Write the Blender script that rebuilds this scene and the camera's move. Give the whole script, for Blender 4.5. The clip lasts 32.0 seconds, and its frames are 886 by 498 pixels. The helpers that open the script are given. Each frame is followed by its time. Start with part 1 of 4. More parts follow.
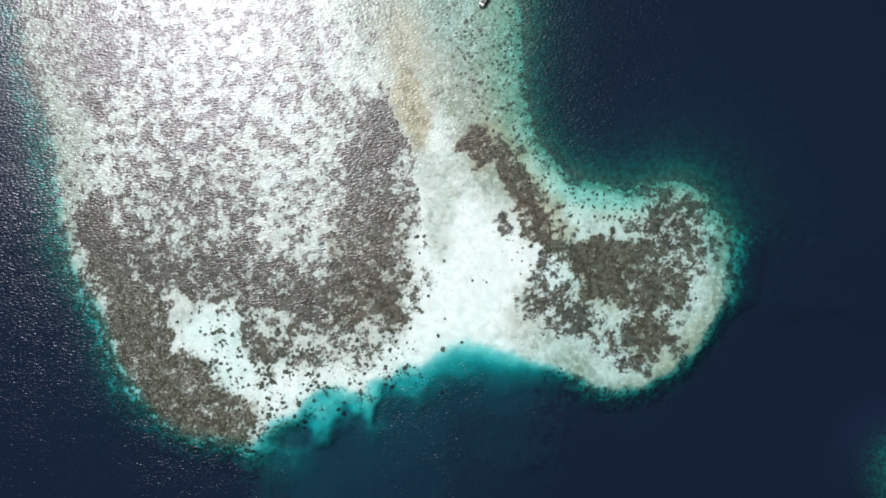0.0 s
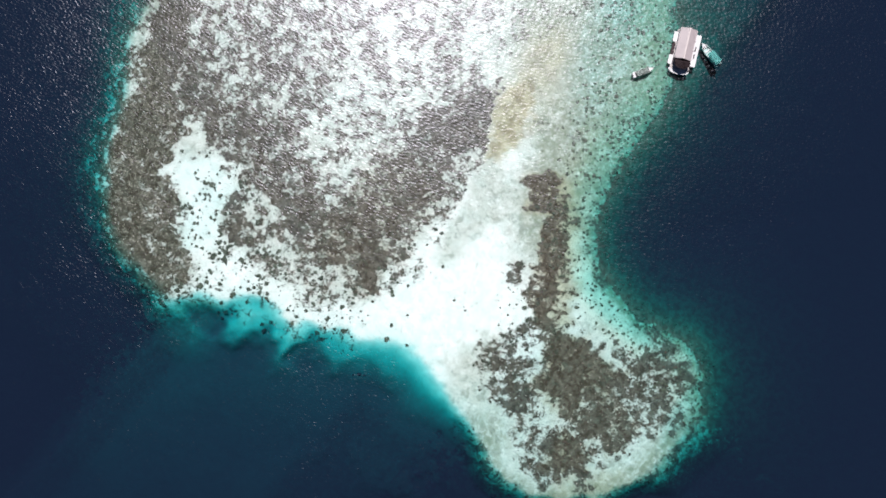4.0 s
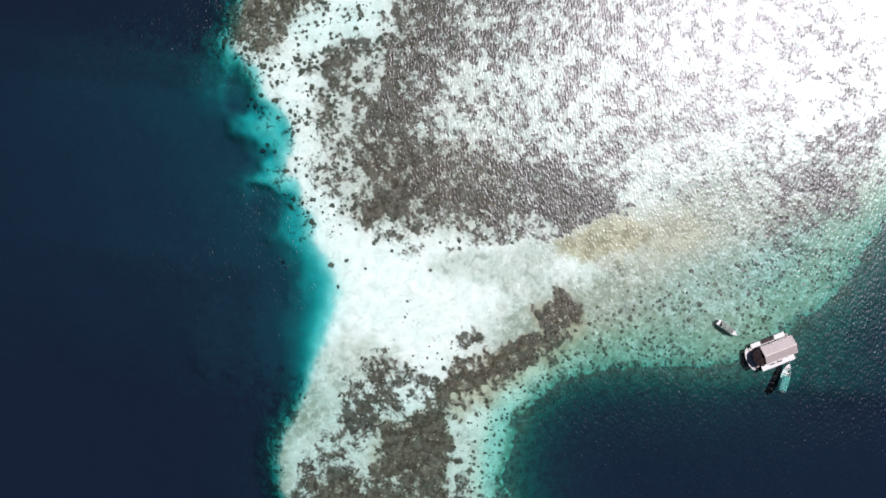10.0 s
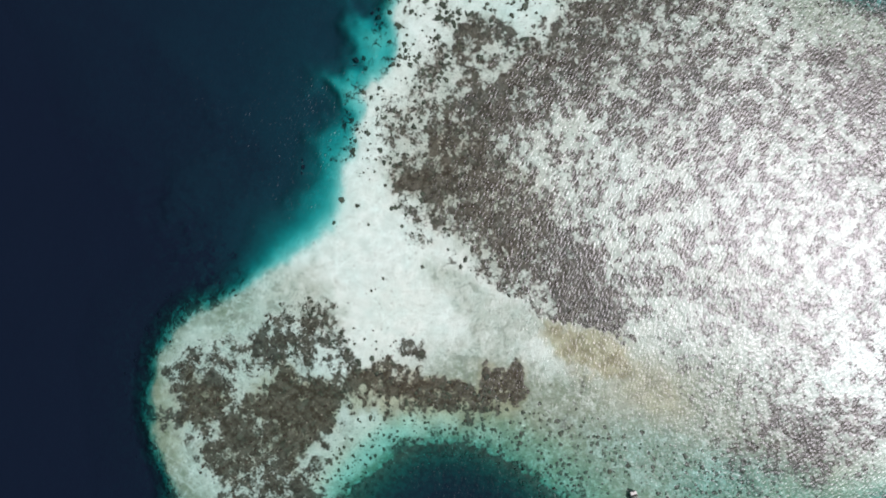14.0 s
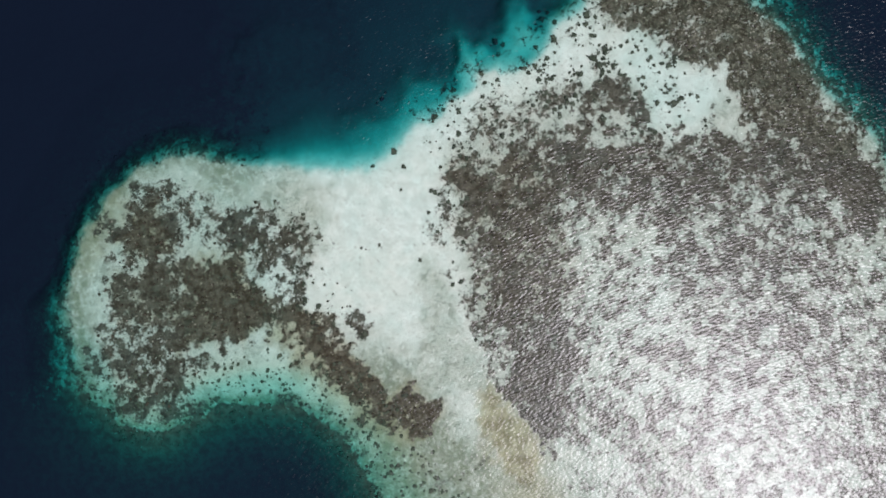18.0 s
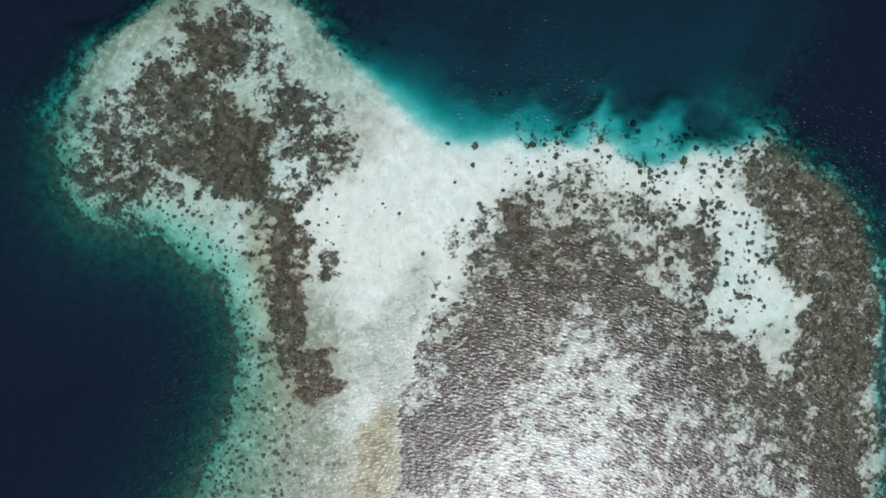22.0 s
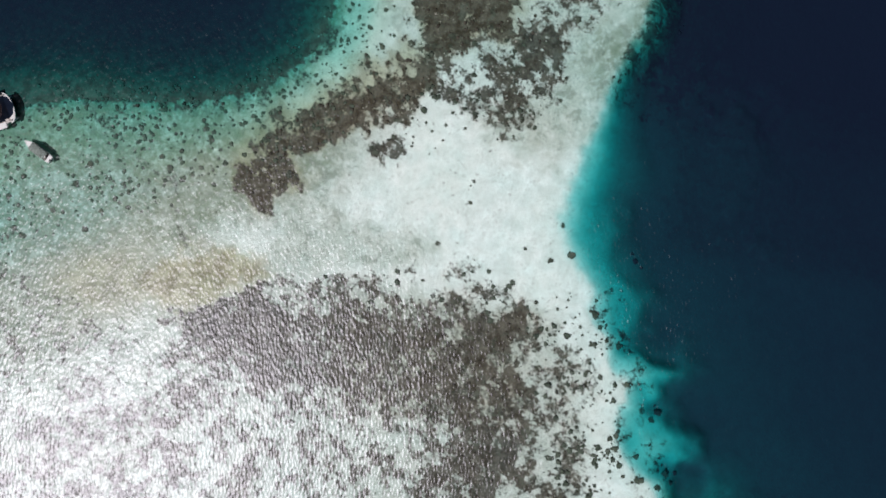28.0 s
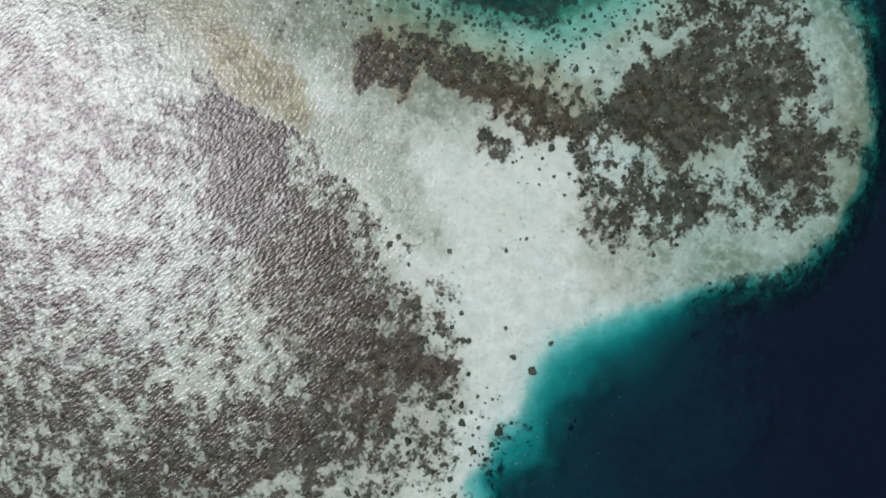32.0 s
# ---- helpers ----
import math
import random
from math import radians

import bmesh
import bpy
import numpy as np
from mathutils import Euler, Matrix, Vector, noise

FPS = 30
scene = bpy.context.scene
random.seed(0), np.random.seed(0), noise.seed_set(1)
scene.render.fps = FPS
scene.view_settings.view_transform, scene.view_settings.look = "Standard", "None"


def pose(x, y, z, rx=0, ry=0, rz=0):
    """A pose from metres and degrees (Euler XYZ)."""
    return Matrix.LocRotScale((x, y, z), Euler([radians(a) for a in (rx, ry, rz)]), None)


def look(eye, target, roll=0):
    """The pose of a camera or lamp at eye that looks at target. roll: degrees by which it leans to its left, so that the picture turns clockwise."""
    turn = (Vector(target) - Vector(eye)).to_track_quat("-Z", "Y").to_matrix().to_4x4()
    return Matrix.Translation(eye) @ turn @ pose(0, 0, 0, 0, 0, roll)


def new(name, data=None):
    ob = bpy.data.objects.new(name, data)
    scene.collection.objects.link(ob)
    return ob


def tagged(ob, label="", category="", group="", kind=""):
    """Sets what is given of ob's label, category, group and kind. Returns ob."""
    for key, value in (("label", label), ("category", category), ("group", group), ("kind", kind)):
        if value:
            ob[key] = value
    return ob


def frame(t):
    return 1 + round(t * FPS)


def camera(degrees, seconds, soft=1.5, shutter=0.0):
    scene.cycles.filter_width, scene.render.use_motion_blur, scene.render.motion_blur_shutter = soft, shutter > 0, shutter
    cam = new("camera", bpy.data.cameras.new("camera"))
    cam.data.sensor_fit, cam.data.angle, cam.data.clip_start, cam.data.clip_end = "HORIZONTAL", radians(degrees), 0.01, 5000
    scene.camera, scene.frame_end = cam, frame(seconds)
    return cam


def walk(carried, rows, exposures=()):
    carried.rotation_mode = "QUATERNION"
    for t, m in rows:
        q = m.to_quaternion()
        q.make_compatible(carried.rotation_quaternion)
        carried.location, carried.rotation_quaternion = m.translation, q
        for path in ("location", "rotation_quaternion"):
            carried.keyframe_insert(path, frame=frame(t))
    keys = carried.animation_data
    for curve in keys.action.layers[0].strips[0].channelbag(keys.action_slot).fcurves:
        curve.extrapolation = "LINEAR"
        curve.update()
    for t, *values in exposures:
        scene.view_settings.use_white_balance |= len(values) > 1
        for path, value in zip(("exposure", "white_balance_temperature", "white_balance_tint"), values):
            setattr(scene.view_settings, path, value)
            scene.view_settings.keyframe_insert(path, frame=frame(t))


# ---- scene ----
EXPOSURES = [(0, -0.13, 6230, 11), (3, 0.04, 6180, 11.5), (7, 0.07, 6090, 14), (10, -0.08, 6210, 12.5), (13, -0.33, 6380, 11), (17.5, -0.63, 6380, 10), (21, -0.55, 6300, 10.5), (24.5, -0.44, 6180, 12), (28.5, -0.56, 6270, 11.5), (32, -0.82, 6380, 10.5)]
cam = camera(70, 32.0, soft=1.8)
walk(cam, [
    (0, pose(11.44, -7.13, 157.89, 0, 0, -174.61)), (1, pose(11.83, -7.08, 156.33, 0, 0, -165.48)), (2, pose(12.53, -7.24, 154.86, 0, 0, -156.33)),
    (3, pose(13.19, -7.27, 153.25, 0, 0, -147.08)), (3.5, pose(13.46, -7.30, 152.35, 0, 0, -142.50)), (5.5, pose(13.99, -7.06, 149.22, 0, 0, -123.89)),
    (6, pose(14.12, -6.93, 148.09, 0, 0, -119.33)), (7, pose(14.53, -6.79, 145.91, 0, 0, -110.24)), (8, pose(15.06, -6.76, 143.85, 0, 0, -101.01)),
    (9, pose(15.50, -6.62, 141.80, 0, 0, -91.77)), (10, pose(15.86, -6.29, 139.95, 0, 0, -82.59)), (11, pose(16.23, -5.88, 138.25, 0, 0, -73.39)),
    (12, pose(16.35, -5.46, 136.48, 0, 0, -64.26)), (13, pose(16.47, -5.07, 134.59, 0, 0, -55.13)), (14, pose(16.55, -4.63, 132.65, 0, 0, -45.88)),
    (14.5, pose(16.50, -4.35, 131.61, 0, 0, -41.34)), (16.5, pose(16.11, -3.33, 127.16, 0, 0, -22.89)), (17, pose(16.01, -3.11, 126.25, 0, 0, -18.30)),
    (18, pose(15.65, -2.66, 124.42, 0, 0, -9.09)), (19, pose(15.24, -2.23, 122.40, 0, 0, 0.21)), (20, pose(14.74, -1.89, 120.33, 0, 0, 9.65)),
    (21, pose(14.19, -1.64, 118.19, 0, 0, 19.55)), (22, pose(13.59, -1.50, 116.03, 0, 0, 30.28)), (23, pose(12.94, -1.47, 113.81, 0, 0, 41.60)),
    (24, pose(12.41, -1.56, 111.56, 0, 0, 52.99)), (25, pose(12.00, -1.75, 109.43, 0, 0, 64.33)), (25.5, pose(11.89, -1.90, 108.40, 0, 0, 70.01)),
    (27.5, pose(11.65, -2.90, 104.44, 0, 0, 93.33)), (28, pose(11.57, -3.10, 103.38, 0, 0, 99.47)), (29, pose(11.43, -3.55, 101.43, 0, 0, 111.43)),
    (30, pose(11.39, -4.02, 99.50, 0, 0, 123.47)), (31, pose(11.40, -4.46, 97.45, 0, 0, 136.32)), (32, pose(11.51, -4.92, 95.45, 0, 0, 149.88)),
], exposures=EXPOSURES)

# ---------------------------------------------------------------- light
SUN_AZ, SUN_EL = radians(-47), radians(58)          # towards the sun, from +x
world = bpy.data.worlds.new("sky")
scene.world = world
world.use_nodes = True
wn = world.node_tree.nodes
sky = wn.new("ShaderNodeTexSky")
sky.sky_type, sky.sun_disc = "NISHITA", False
sky.air_density, sky.dust_density = 0.25, 0.1
sky.sun_elevation, sky.sun_rotation = SUN_EL, radians(90) - SUN_AZ
wn["Background"].inputs["Strength"].default_value = 0.05
world.node_tree.links.new(sky.outputs["Color"], wn["Background"].inputs["Color"])

sun_data = bpy.data.lights.new("sun", "SUN")
sun_data.energy, sun_data.angle, sun_data.color = 5.0, radians(0.6), (1.0, 0.975, 0.94)
sun_way = Vector((math.cos(SUN_AZ) * math.cos(SUN_EL), math.sin(SUN_AZ) * math.cos(SUN_EL), math.sin(SUN_EL)))
sun = new("sun", sun_data)
sun.matrix_world = look(sun_way * 900, (0, 0, 0))


# ---------------------------------------------------------------- materials
class Nodes:
    """A short way to wire a node material."""

    def __init__(self, name):
        self.mat = bpy.data.materials.new(name)
        self.mat.use_nodes = True
        self.tree = self.mat.node_tree
        self.bsdf = self.tree.nodes["Principled BSDF"]
        self.out = self.tree.nodes["Material Output"]

    def node(self, kind):
        return self.tree.nodes.new(kind)

    def put(self, value, socket):
        if hasattr(value, "links"):
            self.tree.links.new(value, socket)
        else:
            socket.default_value = value

    def math(self, op, a, b=0.0, clamp=False):
        n = self.node("ShaderNodeMath")
        n.operation, n.use_clamp = op, clamp
        self.put(a, n.inputs[0]), self.put(b, n.inputs[1])
        return n.outputs[0]

    def vmath(self, op, a, b):
        n = self.node("ShaderNodeVectorMath")
        n.operation = op
        self.put(a, n.inputs[0]), self.put(b, n.inputs[1])
        return n.outputs[0]

    def mix(self, f, a, b, blend="MIX"):
        n = self.node("ShaderNodeMix")
        n.data_type, n.blend_type = "RGBA", blend
        self.put(f, n.inputs[0]), self.put(a, n.inputs[6]), self.put(b, n.inputs[7])
        return n.outputs[2]

    def place(self):
        return self.node("ShaderNodeNewGeometry").outputs["Position"]

    def local(self):
        return self.node("ShaderNodeTexCoord").outputs["Object"]

    def noise(self, where, scale, detail=3.0, rough=0.55, warp=0.0):
        n = self.node("ShaderNodeTexNoise")
        self.put(where, n.inputs["Vector"])
        n.inputs["Scale"].default_value, n.inputs["Detail"].default_value = scale, detail
        n.inputs["Roughness"].default_value, n.inputs["Distortion"].default_value = rough, warp
        return n.outputs[0]

    def ramp(self, f, a, b, lo=0.0, hi=1.0):
        n = self.node("ShaderNodeMapRange")
        n.interpolation_type = "SMOOTHSTEP"
        self.put(f, n.inputs[0])
        n.inputs[1].default_value, n.inputs[2].default_value = a, b
        n.inputs[3].default_value, n.inputs[4].default_value = lo, hi
        return n.outputs[0]

    def attr(self, name):
        n = self.node("ShaderNodeAttribute")
        n.attribute_name = name
        return n.outputs["Fac"]

    def random(self):
        return self.node("ShaderNodeObjectInfo").outputs["Random"]

    def island(self):
        return self.node("ShaderNodeNewGeometry").outputs["Random Per Island"]

    def bump(self, height, distance, strength=1.0):
        n = self.node("ShaderNodeBump")
        n.inputs["Strength"].default_value, n.inputs["Distance"].default_value = strength, distance
        self.put(height, n.inputs["Height"])
        self.put(n.outputs[0], self.bsdf.inputs["Normal"])

    def finish(self, color, rough=0.8, metal=0.0):
        self.put(color, self.bsdf.inputs["Base Color"])
        self.put(rough, self.bsdf.inputs["Roughness"])
        self.put(metal, self.bsdf.inputs["Metallic"])
        return self.mat


def paint_water_depth(n, color):
    """Paints into a base colour, by depth, what sea water does to what lies under it: red goes first, then green, then
    blue (Beer's law, there and back), and adds the little blue that the water itself sends back."""
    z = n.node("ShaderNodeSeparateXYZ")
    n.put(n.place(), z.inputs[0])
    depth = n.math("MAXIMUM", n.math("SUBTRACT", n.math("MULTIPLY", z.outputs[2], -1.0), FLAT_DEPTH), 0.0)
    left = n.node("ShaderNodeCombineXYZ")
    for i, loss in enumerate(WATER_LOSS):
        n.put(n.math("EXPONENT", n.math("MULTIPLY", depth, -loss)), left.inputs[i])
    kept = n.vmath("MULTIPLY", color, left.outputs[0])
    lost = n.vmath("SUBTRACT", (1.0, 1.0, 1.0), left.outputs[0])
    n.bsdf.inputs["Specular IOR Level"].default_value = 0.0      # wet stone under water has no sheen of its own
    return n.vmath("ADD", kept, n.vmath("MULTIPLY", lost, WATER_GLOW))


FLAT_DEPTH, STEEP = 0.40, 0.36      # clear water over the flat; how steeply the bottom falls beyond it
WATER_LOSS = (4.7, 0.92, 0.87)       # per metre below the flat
WATER_GLOW = (0.0072, 0.0128, 0.0305)    # scattered light of deep open water, painted into the base colours


def seabed_material():
    n = Nodes("reef_flat")
    p = n.place()
    cover, olive, stain, grey = n.attr("cover"), n.attr("olive"), n.attr("stain"), n.attr("grey")
    big, mid, fine, dots = n.noise(p, 0.06, 4), n.noise(p, 0.45, 5, 0.6), n.noise(p, 2.1, 4, 0.65), n.noise(p, 5.0, 3, 0.7)
    sand = n.mix(n.ramp(mid, 0.3, 0.72), (0.64, 0.635, 0.60, 1), (0.83, 0.80, 0.77, 1))
    sand = n.mix(n.ramp(big, 0.35, 0.65, 0.0, 0.5), sand, (0.72, 0.69, 0.64, 1))
    sand = n.mix(n.ramp(n.noise(p, 3.4, 4, 0.75), 0.5, 0.68, 0.0, 0.5), sand, (0.50, 0.485, 0.45, 1))
    sand = n.mix(n.ramp(fine, 0.54, 0.72, 0.0, 0.7), sand, (0.42, 0.41, 0.36, 1))
    sand = n.mix(n.math("MULTIPLY", grey, n.ramp(n.noise(p, 0.8, 6, 0.7), 0.2, 0.62), True), sand, (0.25, 0.268, 0.20, 1))
    film = n.math("MULTIPLY", n.ramp(n.noise(p, 0.5, 6, 0.74), 0.52, 0.59), n.math("MINIMUM", n.math("MULTIPLY", grey, 1.3), 0.68))
    sand = n.mix(film, sand, n.mix(fine, (0.15, 0.165, 0.13, 1), (0.36, 0.365, 0.31, 1)))
    sand = n.mix(n.ramp(n.noise(p, 1.2, 6, 0.72), 0.48, 0.68, 0.0, 0.6), sand, n.mix(0.5, sand, (0.40, 0.41, 0.37, 1)))
    sand = n.mix(n.math("MULTIPLY", n.attr("green"), n.ramp(mid, 0.2, 0.6, 0.55, 1.0)), sand, n.mix(1.0, sand, (0.96, 0.97, 0.88, 1), "MULTIPLY"))
    algae, brown = n.math("MAXIMUM", stain, 0.0), n.math("MAXIMUM", n.math("MULTIPLY", stain, -1.0), 0.0)
    sand = n.mix(n.math("MULTIPLY", n.math("ADD", algae, n.math("MULTIPLY", brown, 0.85)), n.ramp(mid, -0.05, 0.48)), sand, n.mix(n.ramp(n.noise(p, 0.35, 5, 0.7), 0.35, 0.65), (0.24, 0.205, 0.125, 1), (0.46, 0.41, 0.29, 1)))
    weed = n.mix(n.ramp(fine, 0.3, 0.7), (0.030, 0.033, 0.026, 1), (0.092, 0.095, 0.078, 1))
    weed = n.mix(n.ramp(mid, 0.38, 0.66, 0.0, 0.6), weed, (0.082, 0.064, 0.044, 1))
    weed = n.mix(n.ramp(n.noise(p, 0.11, 3), 0.40, 0.58, 0.0, 0.85), weed, n.mix(fine, (0.038, 0.033, 0.022, 1), (0.098, 0.085, 0.062, 1)))
    weed = n.mix(brown, weed, n.mix(fine, (0.050, 0.038, 0.022, 1), (0.118, 0.092, 0.058, 1)))
    weed = n.mix(n.math("MULTIPLY", olive, 0.95), weed, n.mix(dots, (0.022, 0.022, 0.013, 1), (0.095, 0.088, 0.056, 1)))
    weed = n.mix(n.ramp(n.noise(p, 3.6, 3, 0.7), 0.57, 0.68, 0.0, 0.6), weed, (0.34, 0.315, 0.265, 1))
    tone = n.noise(p, 0.42, 4, 0.7, 0.4)
    weed = n.mix(n.ramp(tone, 0.56, 0.62, 0.0, 0.75), weed, n.mix(fine, (0.042, 0.052, 0.034, 1), (0.100, 0.112, 0.080, 1)))
    weed = n.mix(n.ramp(tone, 0.44, 0.37, 0.0, 0.42), weed, n.mix(fine, (0.110, 0.098, 0.074, 1), (0.200, 0.185, 0.145, 1)))
    weed = n.mix(n.ramp(n.noise(p, 2.5, 4, 0.75), 0.53, 0.62, 0.0, 0.7), weed, (0.020, 0.018, 0.014, 1))
    flecks = n.math("MULTIPLY", n.ramp(olive, 0.5, 0.9), n.math("ADD", n.ramp(n.noise(p, 1.5, 5, 0.78), 0.55, 0.63, 0.0, 0.6), n.ramp(n.noise(p, 4.4, 3, 0.7), 0.57, 0.66, 0.0, 0.35)), True)
    weed = n.mix(flecks, weed, (0.40, 0.39, 0.31, 1))
    # bay slope weed, its red raised to paint in the water's haze
    weed = n.mix(n.attr("hazed_weed"), weed, n.mix(n.ramp(mid, 0.3, 0.7), (0.18, 0.090, 0.062, 1), (0.29, 0.145, 0.105, 1)))
    patch = n.noise(p, 0.85, 5, 0.72)
    wobble = n.math("ADD", n.math("MULTIPLY", n.math("SUBTRACT", patch, 0.5), 1.7), n.math("ADD", n.math("MULTIPLY", n.math("SUBTRACT", dots, 0.5), 0.5), n.math("MULTIPLY", n.math("SUBTRACT", n.noise(p, 1.8, 4, 0.68), 0.5), 2.2)))
    weed = n.mix(n.ramp(n.noise(p, 0.75, 3, 0.6), 0.35, 0.65, 0.0, 1.0), n.mix(0.4, weed, (0.03, 0.027, 0.022, 1)), n.mix(0.24, weed, (0.27, 0.265, 0.23, 1)))
    edge = n.math("ADD", cover, wobble)
    thin = n.mix(0.55, sand, weed)
    mask = n.ramp(edge, 0.02, 0.12)
    halo = n.ramp(edge, -0.36, -0.02)
    # the water's absorption and blue haze go into the seabed's colour
    color = paint_water_depth(n, n.mix(mask, n.mix(halo, sand, thin), weed))
    n.bump(n.math("ADD", fine, n.math("MULTIPLY", mid, 2.0)), 0.10, 0.6)
    return n.finish(color, 0.95)


def coral_material(name, dark, pale, joined):
    n = Nodes(name)
    p = n.place()
    tone = n.island() if joined else n.random()
    body = n.mix(n.noise(p, 3.0, 4, 0.7), dark, pale)
    body = n.mix(n.math("MULTIPLY", tone, 0.6), body, n.mix(n.noise(p, 1.0), dark, (dark[0] * 0.5, dark[1] * 0.6, dark[2] * 0.5, 1)))
    n.bump(n.noise(p, 7.0, 4, 0.7), 0.06)
    # the water's absorption and haze are painted into the coral too
    return n.finish(paint_water_depth(n, body), 0.9)


def water_material():
    n = Nodes("sea_surface")
    n.tree.nodes.remove(n.bsdf)
    p = n.place()

    def wave(turn, scale, stretch, detail, warp):
        spin = n.node("ShaderNodeMapping")
        n.put(p, spin.inputs["Vector"])
        spin.inputs["Rotation"].default_value = (0, 0, radians(-turn))
        m = n.node("ShaderNodeMapping")
        n.put(spin.outputs[0], m.inputs["Vector"])
        m.inputs["Scale"].default_value = (scale * stretch, scale, scale)
        return n.noise(m.outputs[0], 1.0, detail, 0.5, warp)

    long_wave = wave(16, 0.3, 0.5, 0, 0.0)
    chop = wave(12, 2.3, 0.5, 0, 0.25)
    ripple = wave(0, 4.0, 0.6, 0, 0.2)
    gust = n.ramp(n.noise(p, 0.03, 2), 0.3, 0.7, 0.7, 1.15)
    height = n.math("ADD", n.math("MULTIPLY", chop, 1.0), n.math("ADD", n.math("MULTIPLY", ripple, 0.36), n.math("MULTIPLY", long_wave, 1.0)))
    bump = n.node("ShaderNodeBump")
    bump.inputs["Strength"].default_value, bump.inputs["Distance"].default_value = 1.0, WAVE_HEIGHT
    n.put(n.math("MULTIPLY", height, gust), bump.inputs["Height"])
    gloss = n.node("ShaderNodeBsdfGlossy")
    gloss.distribution = "BECKMANN"
    gloss.inputs["Roughness"].default_value = WAVE_ROUGH
    gloss.inputs["Color"].default_value = (0.96, 0.905, 1.0, 1)
    n.put(bump.outputs[0], gloss.inputs["Normal"])
    clear = n.node("ShaderNodeBsdfTransparent")
    fresnel = n.node("ShaderNodeFresnel")
    fresnel.inputs["IOR"].default_value = 1.36
    both = n.node("ShaderNodeMixShader")
    n.put(n.math("MULTIPLY", fresnel.outputs[0], GLINT), both.inputs[0])
    n.put(clear.outputs[0], both.inputs[1]), n.put(gloss.outputs[0], both.inputs[2])
    n.put(both.outputs[0], n.out.inputs["Surface"])
    return n.mat


WAVE_HEIGHT, WAVE_ROUGH, GLINT = 0.090, 0.348, 1.55


def plain_material(name, color, rough=0.5, metal=0.0, wear=0.25, scale=2.0):
    n = Nodes(name)
    p = n.local()
    worn = tuple(c * 0.55 for c in color[:3]) + (1,)
    body = n.mix(n.ramp(n.noise(p, scale, 5, 0.65), 0.45, 0.8, 0.0, wear * 2), (*color[:3], 1), worn)
    body = n.mix(n.math("MULTIPLY", n.random(), wear * 0.5), body, worn)
    n.bump(n.noise(p, scale * 9), 0.01, 0.3)
    return n.finish(body, rough, metal)


SEABED = seabed_material()
CORAL = coral_material("coral", (0.042, 0.054, 0.042, 1), (0.135, 0.148, 0.115, 1), False)
SHELF_CORAL = coral_material("shelf_coral", (0.050, 0.070, 0.052, 1), (0.165, 0.19, 0.145, 1), True)
SHELF_HEAD = coral_material("shelf_coral_head", (0.045, 0.065, 0.050, 1), (0.15, 0.165, 0.13, 1), False)
CORAL_JOINED = coral_material("small_coral", (0.030, 0.038, 0.030, 1), (0.105, 0.108, 0.082, 1), True)
PATCH_JOINED = coral_material("coral_patch", (0.036, 0.050, 0.038, 1), (0.15, 0.175, 0.135, 1), True)
WEED_JOINED = coral_material("weed_tufts", (0.042, 0.038, 0.029, 1), (0.15, 0.135, 0.11, 1), True)
PALE_JOINED = coral_material("pale_rubble", (0.36, 0.35, 0.30, 1), (0.62, 0.60, 0.54, 1), True)
WATER = water_material()
ROOF = plain_material("weathered_roof_sheet", (0.47, 0.39, 0.39), 0.55, 0.0, 0.25, 1.2)
ROOF_RIDGE = plain_material("ridge_sheet", (0.70, 0.60, 0.57), 0.5)
WHITE = plain_material("white_paint", (0.78, 0.74, 0.74), 0.45, 0.0, 0.2)
DECK = plain_material("deck_boards", (0.60, 0.53, 0.50), 0.7, 0.0, 0.35)
DARK = plain_material("dark_awning_cloth", (0.045, 0.025, 0.028), 0.85, 0.0, 0.4)
TIMBER = plain_material("grey_timber", (0.24, 0.20, 0.17), 0.8, 0.0, 0.4)
TEAL = plain_material("teal_cover", (0.16, 0.50, 0.47), 0.6, 0.0, 0.2)
PALE_HULL = plain_material("pale_green_hull", (0.50, 0.62, 0.60), 0.45, 0.0, 0.25)
GREY_COVER = plain_material("grey_green_cover", (0.40, 0.44, 0.41), 0.8, 0.0, 0.35)
BLACK = plain_material("black_engine_cowl", (0.025, 0.025, 0.028), 0.4)


# ---------------------------------------------------------------- the reef's plan
def vnoise(x, y, period, seed):
    """Smooth value noise between 0 and 1."""
    table = np.random.RandomState(seed).rand(256, 256)
    u, v = x / period, y / period
    i, j = np.floor(u).astype(int), np.floor(v).astype(int)
    a, b = u - i, v - j
    a, b = a * a * a * (a * (a * 6 - 15) + 10), b * b * b * (b * (b * 6 - 15) + 10)
    i0, i1, j0, j1 = i % 256, (i + 1) % 256, j % 256, (j + 1) % 256
    return (table[i0, j0] * (1 - a) + table[i1, j0] * a) * (1 - b) + (table[i0, j1] * (1 - a) + table[i1, j1] * a) * b


def fbm(x, y, period, seed, octaves=4, gain=0.55):
    out, size, total = 0.0, 1.0, 0.0
    for k in range(octaves):
        c, s = math.cos(0.7 * k + seed), math.sin(0.7 * k + seed)
        out = out + size * vnoise(c * x - s * y, s * x + c * y, period / 2**k, seed * 7 + k)
        total += size
        size *= gain
    return out / total


def step(v):
    v = np.clip(v, 0, 1)
    return v * v * (3 - 2 * v)


